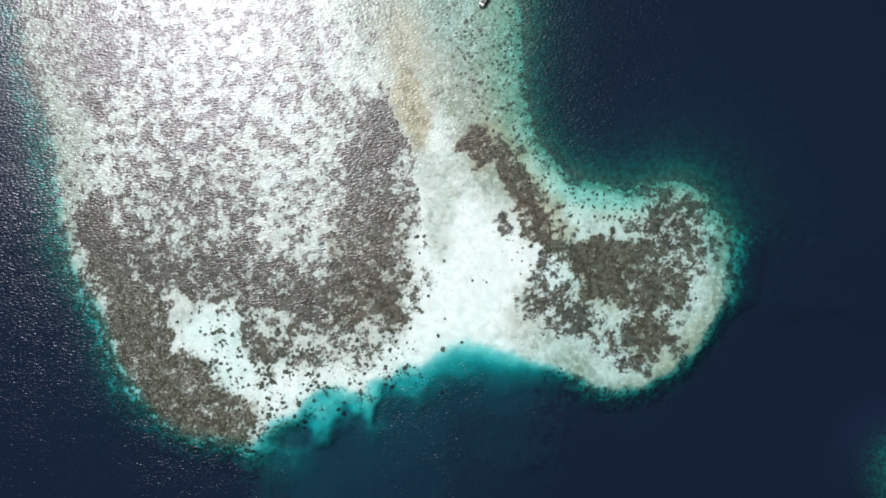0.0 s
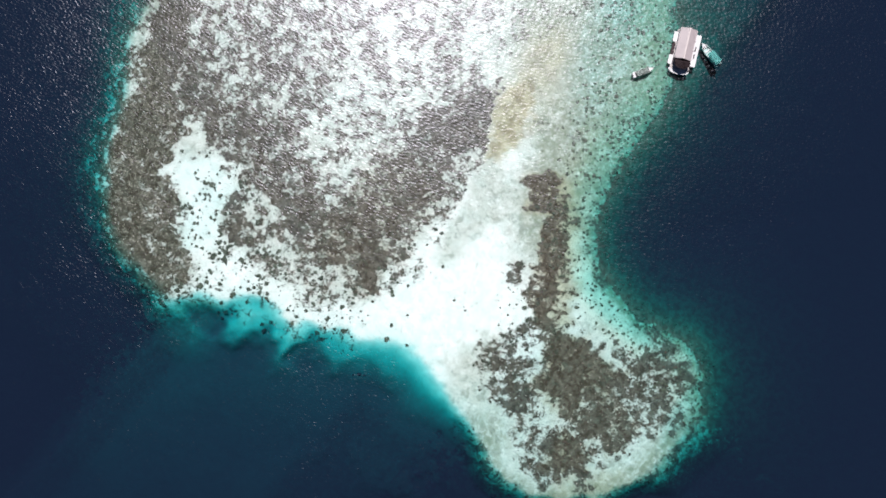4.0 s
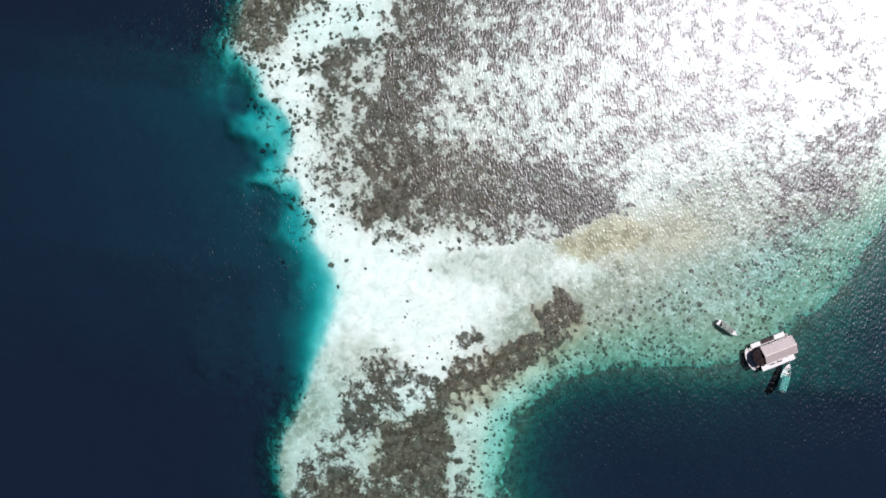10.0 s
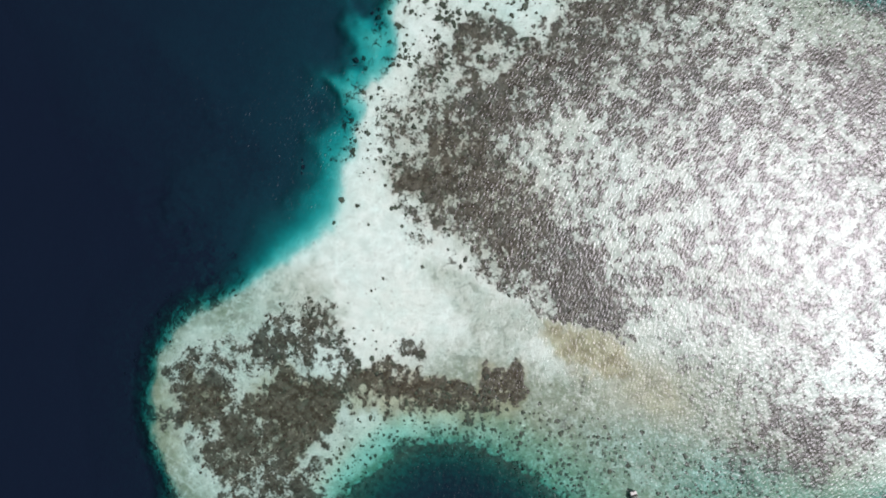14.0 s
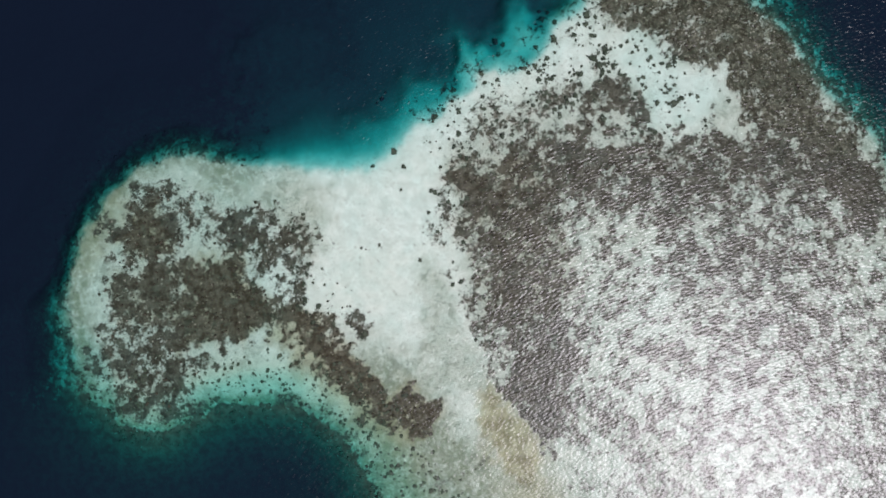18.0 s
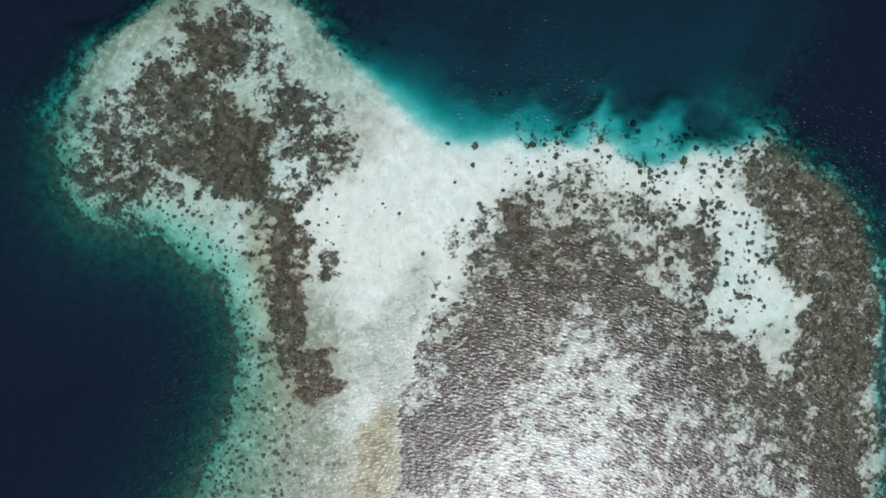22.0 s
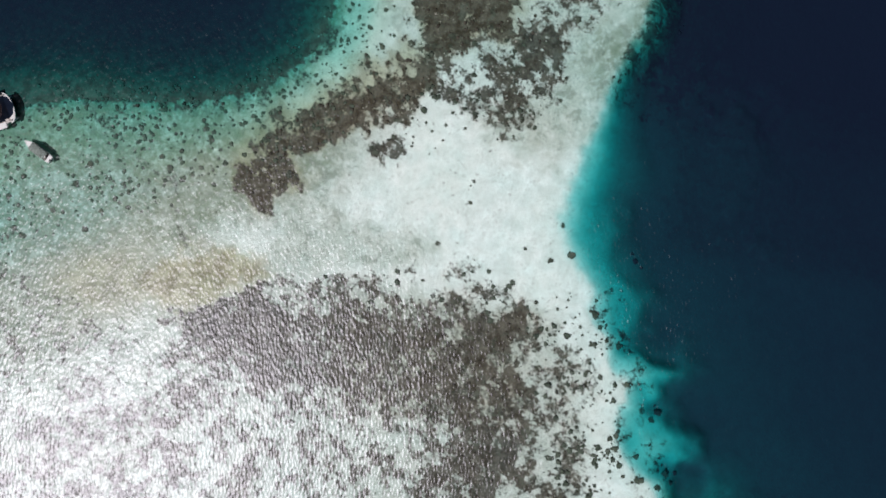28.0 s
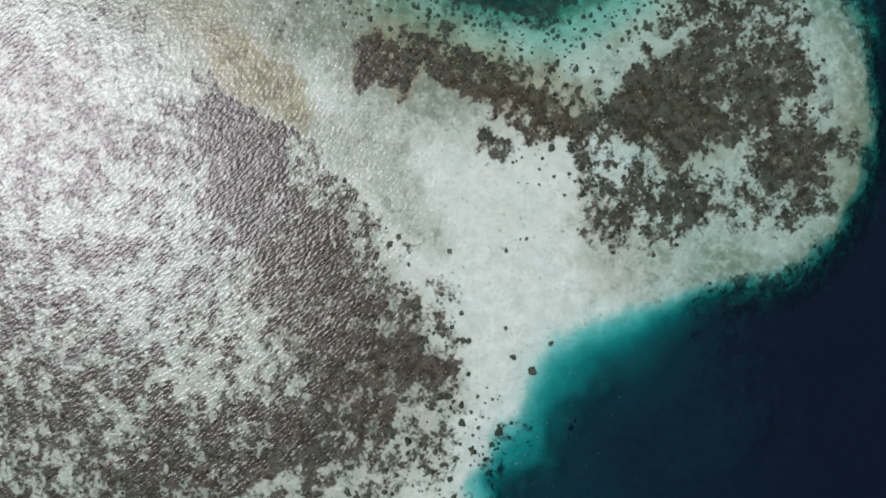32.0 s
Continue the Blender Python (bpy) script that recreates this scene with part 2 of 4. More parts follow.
def spline(points, closed, n=6):
    """A smooth line through a few plan points."""
    p, out = [np.array(q, float) for q in points], []
    m = len(p)
    for i in range(m if closed else m - 1):
        if closed:
            a, b, c, d = p[i - 1], p[i], p[(i + 1) % m], p[(i + 2) % m]
        else:
            a, b, c, d = p[max(i - 1, 0)], p[i], p[i + 1], p[min(i + 2, m - 1)]
        for k in range(n):
            t = k / n
            out.append(0.5 * (2 * b + (c - a) * t + (2 * a - 5 * b + 4 * c - d) * t**2 + (3 * b - a - 3 * c + d) * t**3))
    if not closed:
        out.append(p[-1])
    return np.array(out)


def distance(x, y, line, closed):
    best = np.full(x.shape, 1e9)
    for a, b in zip(line, np.roll(line, -1, 0) if closed else line[1:]):
        d = b - a
        t = np.clip(((x - a[0]) * d[0] + (y - a[1]) * d[1]) / max(d @ d, 1e-9), 0, 1)
        best = np.minimum(best, (x - a[0] - t * d[0]) ** 2 + (y - a[1] - t * d[1]) ** 2)
    return np.sqrt(best)


def inside(x, y, line):
    odd = np.zeros(x.shape, bool)
    for a, b in zip(line, np.roll(line, -1, 0)):
        if a[1] != b[1]:
            odd ^= ((a[1] > y) != (b[1] > y)) & (x < (b[0] - a[0]) * (y - a[1]) / (b[1] - a[1]) + a[0])
    return odd


def blot(x, y, row, soft=0.5):
    """1 inside an ellipse (x, y, half length, half width, turn), fading to 0 round its rim."""
    c, s = math.cos(radians(row[4])), math.sin(radians(row[4]))
    u, v = x - row[0], y - row[1]
    e = np.hypot((c * u + s * v) / row[2], (c * v - s * u) / row[3])
    return step((1 + soft / 2 - e) / soft)


SEAWARD_EDGE = [
    (-59, -18), (-59, -9), (-58.3, 0.6), (-54.5, 9.6), (-49, 17.2), (-41.8, 22.3), (-32.8, 23.8), (-25.8, 21.3), (-18.7, 19.2), (-8.5, 17.2),
    (1.5, 15.6), (8.9, 17.3), (14.6, 21.3), (22.5, 26.3), (29.5, 30.2), (38.5, 31.6), (45.5, 36), (51.8, 42.6), (58.3, 47.1), (67, 46.9),
    (76.3, 44.5), (84.5, 37.5), (91.5, 29.7), (95.8, 19.8), (101.8, 11.8), (106.8, 1.8), (110.3, -10.2), (112.8, -21.6), (115.8, -31.2), (119.8, -45.2),
    (123.8, -59.2),
]
BAY_EDGE = [
    (124.6, -74.4), (113.6, -94.4), (90.6, -109.4), (58.6, -113.4), (39.6, -106.4), (27.6, -99.5), (17.1, -94.0), (8.6, -86.0), (0.6, -77.0), (-3.1, -68.6),
    (-4.1, -57.6), (-5.2, -48.2), (-7.5, -39.5), (-13, -33), (-20, -28.7), (-31, -26.8), (-38, -27.8), (-45.3, -29.7), (-52.9, -27),
]
# outlines of the weed beds and sand areas in plan
HEAD_FRINGE = [(-50.6, 9.7), (-48.4, 14.7), (-44, 18), (-37.4, 18.8), (-31.9, 16.2), (-27, 11.5), (-21.5, 11.8), (-16, 10.4), (-10.5, 6), (-8.3, 2.2), (-11, -3.3), (-12.6, -8.8), (-15.9, -13.7), (-22.5, -12.7), (-32.4, -12.7), (-37.8, -17.1), (-39.5, -22), (-43.3, -25.3), (-48.8, -24.3), (-53.2, -16.6), (-53.2, -8.9), (-50.5, -2.3)]
BROWN_PATCH = [(-48.4, 13), (-43.4, 14.7), (-38, 14.2), (-37.6, 9.8), (-37.9, 5.9), (-42.9, 5.2), (-47.3, 7.6)]
TOP_CLUMPS = [(-44.2, 17.2), (-39.1, 18.6), (-36.3, 16.4), (-32.3, 15.5), (-32.4, 8.2), (-36, 7), (-37.4, 13.1), (-42.6, 14.7)]
MID_PATCH = [(-48.9, 2.3), (-43.4, 2.6), (-37.9, 2.3), (-35.2, 0.8), (-37.9, -2.3), (-38.1, -7.8), (-43.4, -8), (-45.8, -8.9), (-49.1, -5.6)]
HEAD_CORE = [(-35.2, 1.6), (-27.5, 3), (-22.5, 1.1), (-23.4, -3.1), (-20.1, -5.5), (-16.8, -9.9), (-15.9, -13.2), (-19.2, -13.7), (-22.5, -12.1), (-26.9, -13.2), (-32.4, -11.9), (-39, -13.3), (-38.8, -8.9), (-36.6, -5.6)]
EAST_MOSAIC = [(-25.9, 9.6), (-21.5, 10.9), (-16.2, 9.9), (-16, 6.8), (-12.7, 4.4), (-15.4, 1.1), (-19, 2.2), (-21.4, -1.1), (-24.7, 2.1), (-28.6, 4.1), (-30, 6), (-27, 7.6)]
LOW_MOSAIC = [(-52.7, -9.5), (-48.9, -6.9), (-44.5, -8.9), (-38.7, -11.1), (-37.9, -15.4), (-39.8, -20.9), (-42, -24.2), (-45.5, -25.9), (-48.8, -22.1), (-51.2, -16.6)]
WHITE_CUT = [(-33.5, 7.1), (-29.7, 8.2), (-27.5, 4.6), (-28, 2.1), (-32.4, 3), (-35.7, 4.5)]
STRIP_BED = [(-16.5, -9.3), (-11.5, -10.4), (-9.1, -12.1), (-8.4, -16.4), (-4.9, -19.2), (-2.2, -24.1), (0, -29.6), (5, -29), (8.1, -31.8), (8.8, -35), (6.3, -38.9), (3.9, -38.3), (-0.5, -35.6), (-3.8, -32.9), (-6.2, -29.6), (-8.4, -25.2), (-11.5, -21.9), (-14.3, -19.8), (-16.1, -16.5), (-17.6, -13.2)]
LOBE_CORE = [(20.7, 11.6), (27.9, 13.1), (34.5, 14.2), (38.8, 13.3), (40, 4.6), (39.4, -2), (40, -10.8), (37.3, -16.3), (31.3, -18.7), (25.8, -16.3), (22.5, -13.6), (23.8, -6.5), (22.4, -1), (19.4, 2.3), (20.4, 7.8)]
CORE_MARGIN = [(15.8, 5.6), (18.2, 10), (23.5, 14.4), (31.1, 24.3), (38.8, 24.8), (45.4, 22.7), (49.8, 24.3), (58.6, 14.5), (49.8, 10.1), (38.9, 11.1), (27.9, 11.1), (22.4, 2.3), (23, -10.9), (20.8, -15.3), (18.6, -8.7), (14.8, -2.1)]
LOBE_BAND = [(38.8, 13.9), (45.4, 16.1), (52, 13.4), (60.8, 11.4), (72.9, 12.1), (82.7, 9.6), (93.7, 8), (93.8, -5.1), (82.8, -1.9), (71.8, -0.3), (60.8, -5.3), (53.2, -2), (45.5, 2.4), (38.9, 2.9)]
POOL_CLUMPS = [(48.7, 22.7), (53.1, 24.9), (56.9, 23.8), (59.7, 20), (60.2, 14.5), (55.3, 17.5), (50.9, 17.5)]
DARK_HOLLOW = [(93.2, 8), (98.1, 4.7), (102, -1.8), (102.6, -11.7), (98.7, -11.2), (93.8, -4.6)]
PALE_MOSAIC = [(40, -4.2), (45.5, -0.9), (53.2, -3.1), (58.7, -7.5), (57.6, -15.1), (60.9, -23.9), (59.9, -37.1), (47.8, -39.3), (40.1, -32.7), (40.1, -19.6), (38.9, -13)]
SOUTH_MOSAIC = [(60.9, -6.3), (71.8, -1.9), (82.8, -3), (93.8, -7.3), (93.8, -19.4), (85, -26), (69.7, -26.1), (62, -19.5)]
WEDGE_BED = [(18.7, -29.7), (23.6, -28.9), (28, -26.2), (32.4, -24), (37.3, -24), (37.3, -29.5), (34.6, -37.2), (31.9, -41.5), (31.9, -46.5), (28.6, -45.4), (25.9, -39.4), (21.4, -33)]
WEST_RISE = [(24.7, -17.4), (31.3, -19.1), (37.3, -17.4), (37.9, -24), (31.3, -24), (26.9, -26.2), (24.5, -21.8)]
RIM_BED = [(53, 39.7), (57.4, 43.6), (66.2, 48), (73.8, 44.7), (81, 39.8), (86.5, 34.3), (91.5, 26.7), (94.2, 20.1), (94.8, 9.1), (89.3, 8), (82.7, 11.1), (78.6, 14.6), (77.2, 20.9), (72.8, 25), (67.5, 25.7), (66.2, 29.9), (61.8, 33.7), (55.2, 35.3)]
SAND_POOL = [(50.3, 33.1), (58.5, 34.5), (63.5, 32.1), (66.4, 28.8), (67.5, 25.3), (73, 24.6), (76.3, 22.4), (75.2, 19.8), (72, 17.6), (71.8, 13.7), (62.4, 13.2), (59.9, 16.9), (57.5, 23.8), (51.4, 27.4)]
POOL_ARM = [(73.7, 20), (78.5, 17.6), (77.9, 10.2), (75.3, 9.3), (72.6, 13.4)]
COAST_SAND = [(23.4, 27), (33.3, 31.4), (44.3, 34.2), (50.8, 35.3), (55.2, 33.7), (57.5, 26), (50.9, 27.4), (48.1, 24.3), (43.2, 24), (38.8, 24.8), (33.3, 23), (27.8, 24.8), (25.7, 19.9), (20.2, 16.6), (16.9, 19.8)]
TONGUE_SAND = [(-7.8, 13.7), (-0.7, 15.6), (10.3, 17.1), (13.4, 14.3), (10.6, 9.9), (9.8, 2.3), (11.3, -3.2), (15.7, -8.7), (17, -15.3), (18.7, -19.7), (21.4, -25.1), (18.7, -29.3), (13.8, -30.6), (8.5, -28.7), (1.1, -26.5), (-1.4, -19.7), (-6.6, -13.2), (-10.2, -5.5), (-8.8, 0), (-5, 6.6)]
TONGUE_FILM = [(10.6, -4.9), (15.9, -9.2), (17.6, -19.7), (20.9, -26.8), (16, -30.6), (11, -28.5), (9.1, -19.7), (8.8, -10.9)]
HEAD_FILM = [(-27, 20.2), (-16, 18.6), (-6.1, 14.8), (-5, 7.7), (-9.4, 0), (-12.7, -3.3), (-13.8, 5.5), (-21.5, 13.1), (-29.2, 16.4)]
ALGAE_BED = [(19.3, -29.1), (23.7, -33.8), (27.7, -41.3), (27.7, -47.7), (24.6, -51.6), (18.8, -45.1), (16.8, -39.2), (17.4, -33.0)]
ALGAE_FAN = [(20.8, -29.9), (28.7, -42.2), (32.7, -53.9), (33.8, -63.1), (28.2, -67.8), (21.2, -60.6), (16.3, -45.2), (16.7, -33.7)]
# how densely each covers the sand, painted one over the other
BEDS = [
    (0.42, HEAD_FRINGE, 5.0), (0.92, BROWN_PATCH, 2.5), (0.66, TOP_CLUMPS, 3.0), (0.88, MID_PATCH, 2.5), (1.05, HEAD_CORE, 2.4), (0.70, EAST_MOSAIC, 2.6),
    (0.76, LOW_MOSAIC, 4.0), (0.05, WHITE_CUT, 2.0), (0.22, CORE_MARGIN, 4.0), (0.87, LOBE_BAND, 6.0), (0.93, LOBE_CORE, 6.5), (0.82, POOL_CLUMPS, 2.4), (1.3, DARK_HOLLOW, 3.5),
    (0.28, PALE_MOSAIC, 8.0), (0.60, SOUTH_MOSAIC, 7.0), (0.76, WEST_RISE, 4.0), (0.98, WEDGE_BED, 2.6), (0.0, COAST_SAND, 4.0), (0.97, RIM_BED, 3.0),
    (-0.22, SAND_POOL, 2.6), (-0.2, POOL_ARM, 3.0), (-0.6, TONGUE_SAND, 3.0), (-0.6, ALGAE_BED, 2.0), (0.92, STRIP_BED, 2.8),
]
SMALL_CLUMPS = [(-35, -17.6, 3.6, 1.6, 0), (-54.5, -14.5, 2.8, 2.6, 20), (-41, -26.5, 4.4, 2.2, -10), (-50.5, -22, 3.4, 2.6, 40), (-15.5, 3, 4.2, 2.4, 0), (-4.4, -14.2, 2.2, 1.3, -40)]
BLUFFS = [(31, 39.5, 4, 6, 10), (42.3, 39.5, 2.6, 5.5, 0), (21.4, 33, 5, 4, 20), (46.5, 44, 5, 3, 30)]
# weed beds further out: x, y, half length, half width, turn, density
LOBE_BEDS = [(95.5, 3, 4.6, 12, 18, 1.1), (43, -89, 17, 8, -42, 0.62), (103, -48, 6, 16, 5, 0.8)]
THIN_BEDS = [
    (44.6, -39.3, 10.8, 7.5, 10, 0.42), (73, -22, 22, 10, 10, 0.54), (95.3, -16.5, 7.5, 5.4, 10, 0.35), (107, -16, 7, 22, 8, 0.16), (60, -72, 26, 28, 0, 0.32),
]
SAND_POOLS = [(61.6, 27.4, 6.5, 8, -15), (66, 18, 9, 5, 10)]
ALGAE_STAINS = [(25.5, -56, 8.8, 4.4, -80), (6, -53, 4.5, 2.6, 60)]
RIM_STAIN = (-50.2, 12.5, 4.0, 11, -38)
SHELVES = [(13, -70.3, 23.9, 9.5, -57), (24.3, -86.8, 15.1, 7.6, -47), (0.5, -54.4, 17.6, 4.5, -82), (-28, -24.5, 12, 3.6, 0), (-56.5, -16, 3.2, 9, 10)]
SAND_CHUTES = [(5.5, 20.3, 5, 5, 75), (15.3, 25.5, 7, 3.6, 75), (26.2, 31.5, 6.5, 2.6, 85), (36.6, 36.5, 7.5, 3.6, 80), (48, 37.6, 6, 3.8, 50), (31.5, 32, 3.5, 3, 60)]
RIM_LINE = [(52, 42.2), (62.3, 42.9), (73.7, 39.9), (82.6, 29.4), (89.5, 17.5), (97.5, 9)]
CHANNELS = [
    [(18.4, -44.2), (14.5, -46.5), (10.5, -47.2), (7.5, -48.8), (6.5, -52.5), (2.2, -58.5), (-3.5, -66.5)],
    [(41.7, -44.4), (33.3, -35.6)],
]
FAR_REEF = (-110.5, 38.5, 12, 14, 10)


def bed(x, y, outline, soft=2.0):
    """1 inside a smooth outline, fading to 0 across its margin."""
    line = spline(outline, True, 4)
    (x0, y0), (x1, y1) = line.min(0) - soft, line.max(0) + soft
    near = (x > x0) & (x < x1) & (y > y0) & (y < y1)
    out = np.zeros(x.shape)
    u, v = x[near], y[near]
    out[near] = step(0.5 + distance(u, v, line, True) * np.where(inside(u, v, line), 1, -1) / soft)
    return out


def profile(s, steps, depths):
    """A depth that eases from one given slope into the next."""
    fine = np.arange(-40, 960, 0.25)
    v = np.pad(np.interp(fine, steps, depths), 8, mode="edge")
    for _ in range(2):
        v = np.convolve(v, np.ones(5) / 5, mode="same")
    return np.interp(s, fine, v[8:-8])


def plan(x, y):
    """Depth of the seabed and what covers it, for arrays of places."""
    edge = spline(SEAWARD_EDGE + BAY_EDGE, True)
    out = distance(x, y, edge, True) * np.where(inside(x, y, edge), -1, 1)
    rough = fbm(x, y, 14, 3, 2) - 0.5
    s = out + 2.0 * rough * step((out + 6) / 10) + 2.6 * (fbm(x, y, 3.5, 5, 4, 0.65) - 0.5) * step((6 - np.abs(out)) / 4)
    bay = step((-8 - y) / 20) * step((62 - x) / 30)
    wander = 7 * (fbm(x, y, 7, 51, 3) - 0.5), 9 * (fbm(x, y, 6, 53, 3) - 0.5)
    ragged = step((x - 12) / 8) * step((56 - x) / 6) * (y > 8)
    s = s + ragged * step((out + 3) / 3) * 7 * (fbm(x, y, 8, 71, 3, 0.6) - 0.47)
    for row in BLUFFS:
        s = s + 4 * blot(x + wander[0], y + wander[1], row, 1.3)
    cove = blot(x, y, (-2, 23, 22, 11, 6), 0.8)
    s_open = (s + 2.4 * step((x - 54) / 6) * step((y + 45) / 20)) * (1 - 0.02 * cove + (s > 0) * (0.4 * step((x - 50) / 4) * step((88 - x) / 12) + (0.3 + 1.2 * step((y + 2) / 8)) * step((-4 - x) / 26))) * (1 + 0.5 * (fbm(x, y, 22, 9, 2) - 0.5))
    open_depth = profile(s_open, [-12, -4, -0.6, 0.3, 1.0, 2.6, 5, 8, 15, 50, 120, 900], [0.11, 0.12, 0.16, 0.45, 0.8, 1.35, 2.8, 5.5, 10, 14, 17, 24])
    bay_depth = profile(s * (1 + (s > 0) * (0.4 - (0.8 - 0.2 * step((x - 2) / 8)) * step((x + 10) / 7))), [-16, -9, -5, -2.5, -1, 1, 3, 5.5, 9, 15, 30, 50, 120, 900], [0.11, 0.15, 0.32, 0.5, 0.8, 1.45, 2.0, 2.9, 4.5, 6.8, 10, 12.5, 16, 24])
    depth = open_depth * (1 - bay) + bay_depth * bay
    for row in SHELVES:
        depth = depth + (0.17 if row[1] < -60 else 0.08 if row[1] < -40 else 0.2) * blot(x, y, row, 0.9) * step((4 - s) / 4)
    for row in SAND_POOLS:
        depth = depth + 0.045 * blot(x, y, row, 0.8)
    for row in SAND_CHUTES:
        w = blot(x + wander[0], y + wander[1], row, 1.1)
        depth = depth * (1 - w) + np.minimum(depth, 0.55 + (0.45 if row[0] < 20 else 0.22) * np.maximum(s, 0)) * w
    fan = blot(x, y, (8, 40, 32, 15, 15), 1.3) * step((fbm(x, y, 13, 57, 3) - 0.40) / 0.2)
    depth = depth * (1 - fan) + np.minimum(depth, 12.5) * fan
    plume = blot(x, y, (2, 38, 30, 14, 12), 1.4) * step((fbm(x, y, 11, 91, 5, 0.65) - 0.47) / 0.16)
    depth = depth * (1 - plume) + np.minimum(depth, 11.0) * plume
    far = blot(x, y, FAR_REEF, 1.0)
    depth = depth * (1 - far) + 1.9 * far

    lobe = step((x - 17 - 4 * (fbm(x, y, 9, 4) - 0.5)) / 5) * step((y + 40 + 0.35 * (x - 20)) / 10 + step((x - 42) / 14) * 3)
    dense = 0.46 * lobe * (s < 1)
    for row in THIN_BEDS:
        w = blot(x, y, row, 0.7)
        dense = dense * (1 - w) + np.minimum(row[5], dense + 0.25) * w
    for row in LOBE_BEDS:
        dense = np.maximum(dense, row[5] * blot(x + wander[0], y + wander[1], row, 0.9))
    fx, fy = x + 8 * (fbm(x, y, 4.5, 61, 4, 0.7) - 0.5), y + 8 * (fbm(x, y, 4.5, 63, 4, 0.7) - 0.5)
    # the bay side of the brown beds is combed by the current
    comb = 3.0 * (vnoise(0.57 * x - 0.82 * y, 0.12 * (0.82 * x + 0.57 * y), 1.0, 81) - 0.5) + 1.6 * (vnoise(0.57 * x - 0.82 * y, 0.2 * x, 0.55, 83) - 0.5)
    for d, outline, soft in BEDS:
        k = comb if outline in (STRIP_BED, HEAD_CORE) else 0.0
        w = bed(fx + 0.6 * k, fy + 0.8 * k, outline, soft)
        dense = dense * (1 - w) + d * w
    for row in SMALL_CLUMPS:
        dense = np.maximum(dense, 0.8 * blot(fx, fy, row, 0.8))
    rim = step((8.5 - distance(x, y, spline(RIM_LINE, False), False)) / 3.5)
    slope = step((s - 1.0) / 2.5)
    east = step((x - 50) / 12) * (1 - bay)
    head = step((-14 - x) / 14) * (1 - bay)
    deep = step((s - 5) / 4)
    dense = np.maximum(dense, step((s + 0.5 + 2.5 * east) / 2.5) * ((0.80 + 0.9 * deep * step((x - 40) / 45)) * east + (0.55 + 0.9 * deep * step((-14 - x) / 30)) * head))
    dense = np.maximum(dense, bay * (0.22 * step((s + 3) / 3) + 1.2 * step((s + 0.6) / 1.4)))
    chute = sum(blot(x, y, r, 0.6) for r in SAND_CHUTES)
    dense = dense * (1 - np.clip(chute, 0, 1) * 0.85)
    dense = np.maximum(dense, 0.34 * ragged * step((s + 0.3) / 1.2) * step((7 - s) / 2))
    coast = step((s + 7) / 4) * step((x - 10) / 6) * step((57 - x) / 6) * (y > 0)
    dense = dense - 0.55 * coast * np.maximum(dense, 0)

    n = fbm(x, y, 1.9, 11, 3, 0.85)
    rank = np.interp(n, np.quantile(n, np.linspace(0, 1, 101)), np.linspace(0, 1, 101))
    cover = np.where((np.abs(dense + 0.3) > 0.29) & (dense < 0.01), -0.6 - 1.2 * step((s - 2.5) / 3), dense - rank)
    channel = sum(0.75 * step((0.9 - distance(x, y, spline(line, False), False) + 2.0 * (fbm(x, y, 3, 19) - 0.5)) / 1.0) for line in CHANNELS)
    cover = np.maximum(cover, np.where(channel > 0.02, -0.55 + 0.42 * np.clip(channel / 0.75, 0, 1), -9))
    stain = np.clip(0.8 * bed(fx, fy, ALGAE_BED, 3.0) + 0.30 * bed(fx, fy, ALGAE_FAN, 7.0) + sum(k * blot(x, y, r, 0.9) for k, r in zip((0.35, 0.2), ALGAE_STAINS)) + 0.4 * blot(fx, fy, RIM_STAIN, 0.8), 0, 1)
    brown = 0.9 * np.maximum(np.maximum(bed(fx, fy, STRIP_BED, 4.0), bed(fx + 2.0, fy + 1.6, STRIP_BED, 4.5)), np.maximum(bed(fx, fy, HEAD_CORE, 4.0), bed(fx, fy, BROWN_PATCH, 4.0))) + 0.5 * bed(fx, fy, MID_PATCH, 4.0) + 0.45 * bed(fx, fy, LOBE_CORE, 8.0)
    stain = np.where(stain > 0.04, stain, -np.clip(brown, 0, 0.9))
    # grey film, plus painted darkening: down the slope, and at (36, -62) against glare
    grey = np.clip(bay * step((s + 26) / 12) * (0.3 + 0.75 * step((x + 8) / 8)) + bay * step((s + 4) / 3.5) * 0.8 + 0.5 * bed(fx, fy, TONGUE_FILM, 5.0) + 0.5 * bed(fx, fy, HEAD_FILM, 5.0) + 0.5 * step((s + 4) / 3) * step((-14 - x) / 8) * (1 - 0.9 * bay) + 0.35 * step((-18 - x) / 8) * (1 - 0.85 * bay) + 0.3 * step((-40 - x) / 8) * step((s + 8) / 6) + 0.36 * lobe * (1 - coast) * (1 - bed(fx, fy, COAST_SAND, 5.0)) * (1 - bed(fx, fy, SAND_POOL, 5.0)) + 0.8 * slope * (1 - 0.85 * np.maximum(cove, step((x - 2) / 6) * step((46 - x) / 4))) + 0.7 * blot(x, y, (10, -76, 22, 12, -55), 0.9) + 0.5 * blot(x, y, (29, -66, 14, 11, -60), 0.9) + 0.6 * step((x - 99) / 8) + 0.5 * blot(x, y, (36, -62, 24, 20, -35), 0.8) + channel + 0.5 * blot(x, y, (10, -46, 10, 6, -30), 0.9), 0, 1)
    olive = np.clip(np.maximum(np.maximum(rim, bed(fx, fy, RIM_BED, 3.0)), np.maximum(slope * (1 - bay), 0.3 * bay * step((s + 1) / 2))), 0, 1)
    hazed_weed = bay * step((s + 0.8) / 1.4)
    green = bay * step((s + 14) / 8)
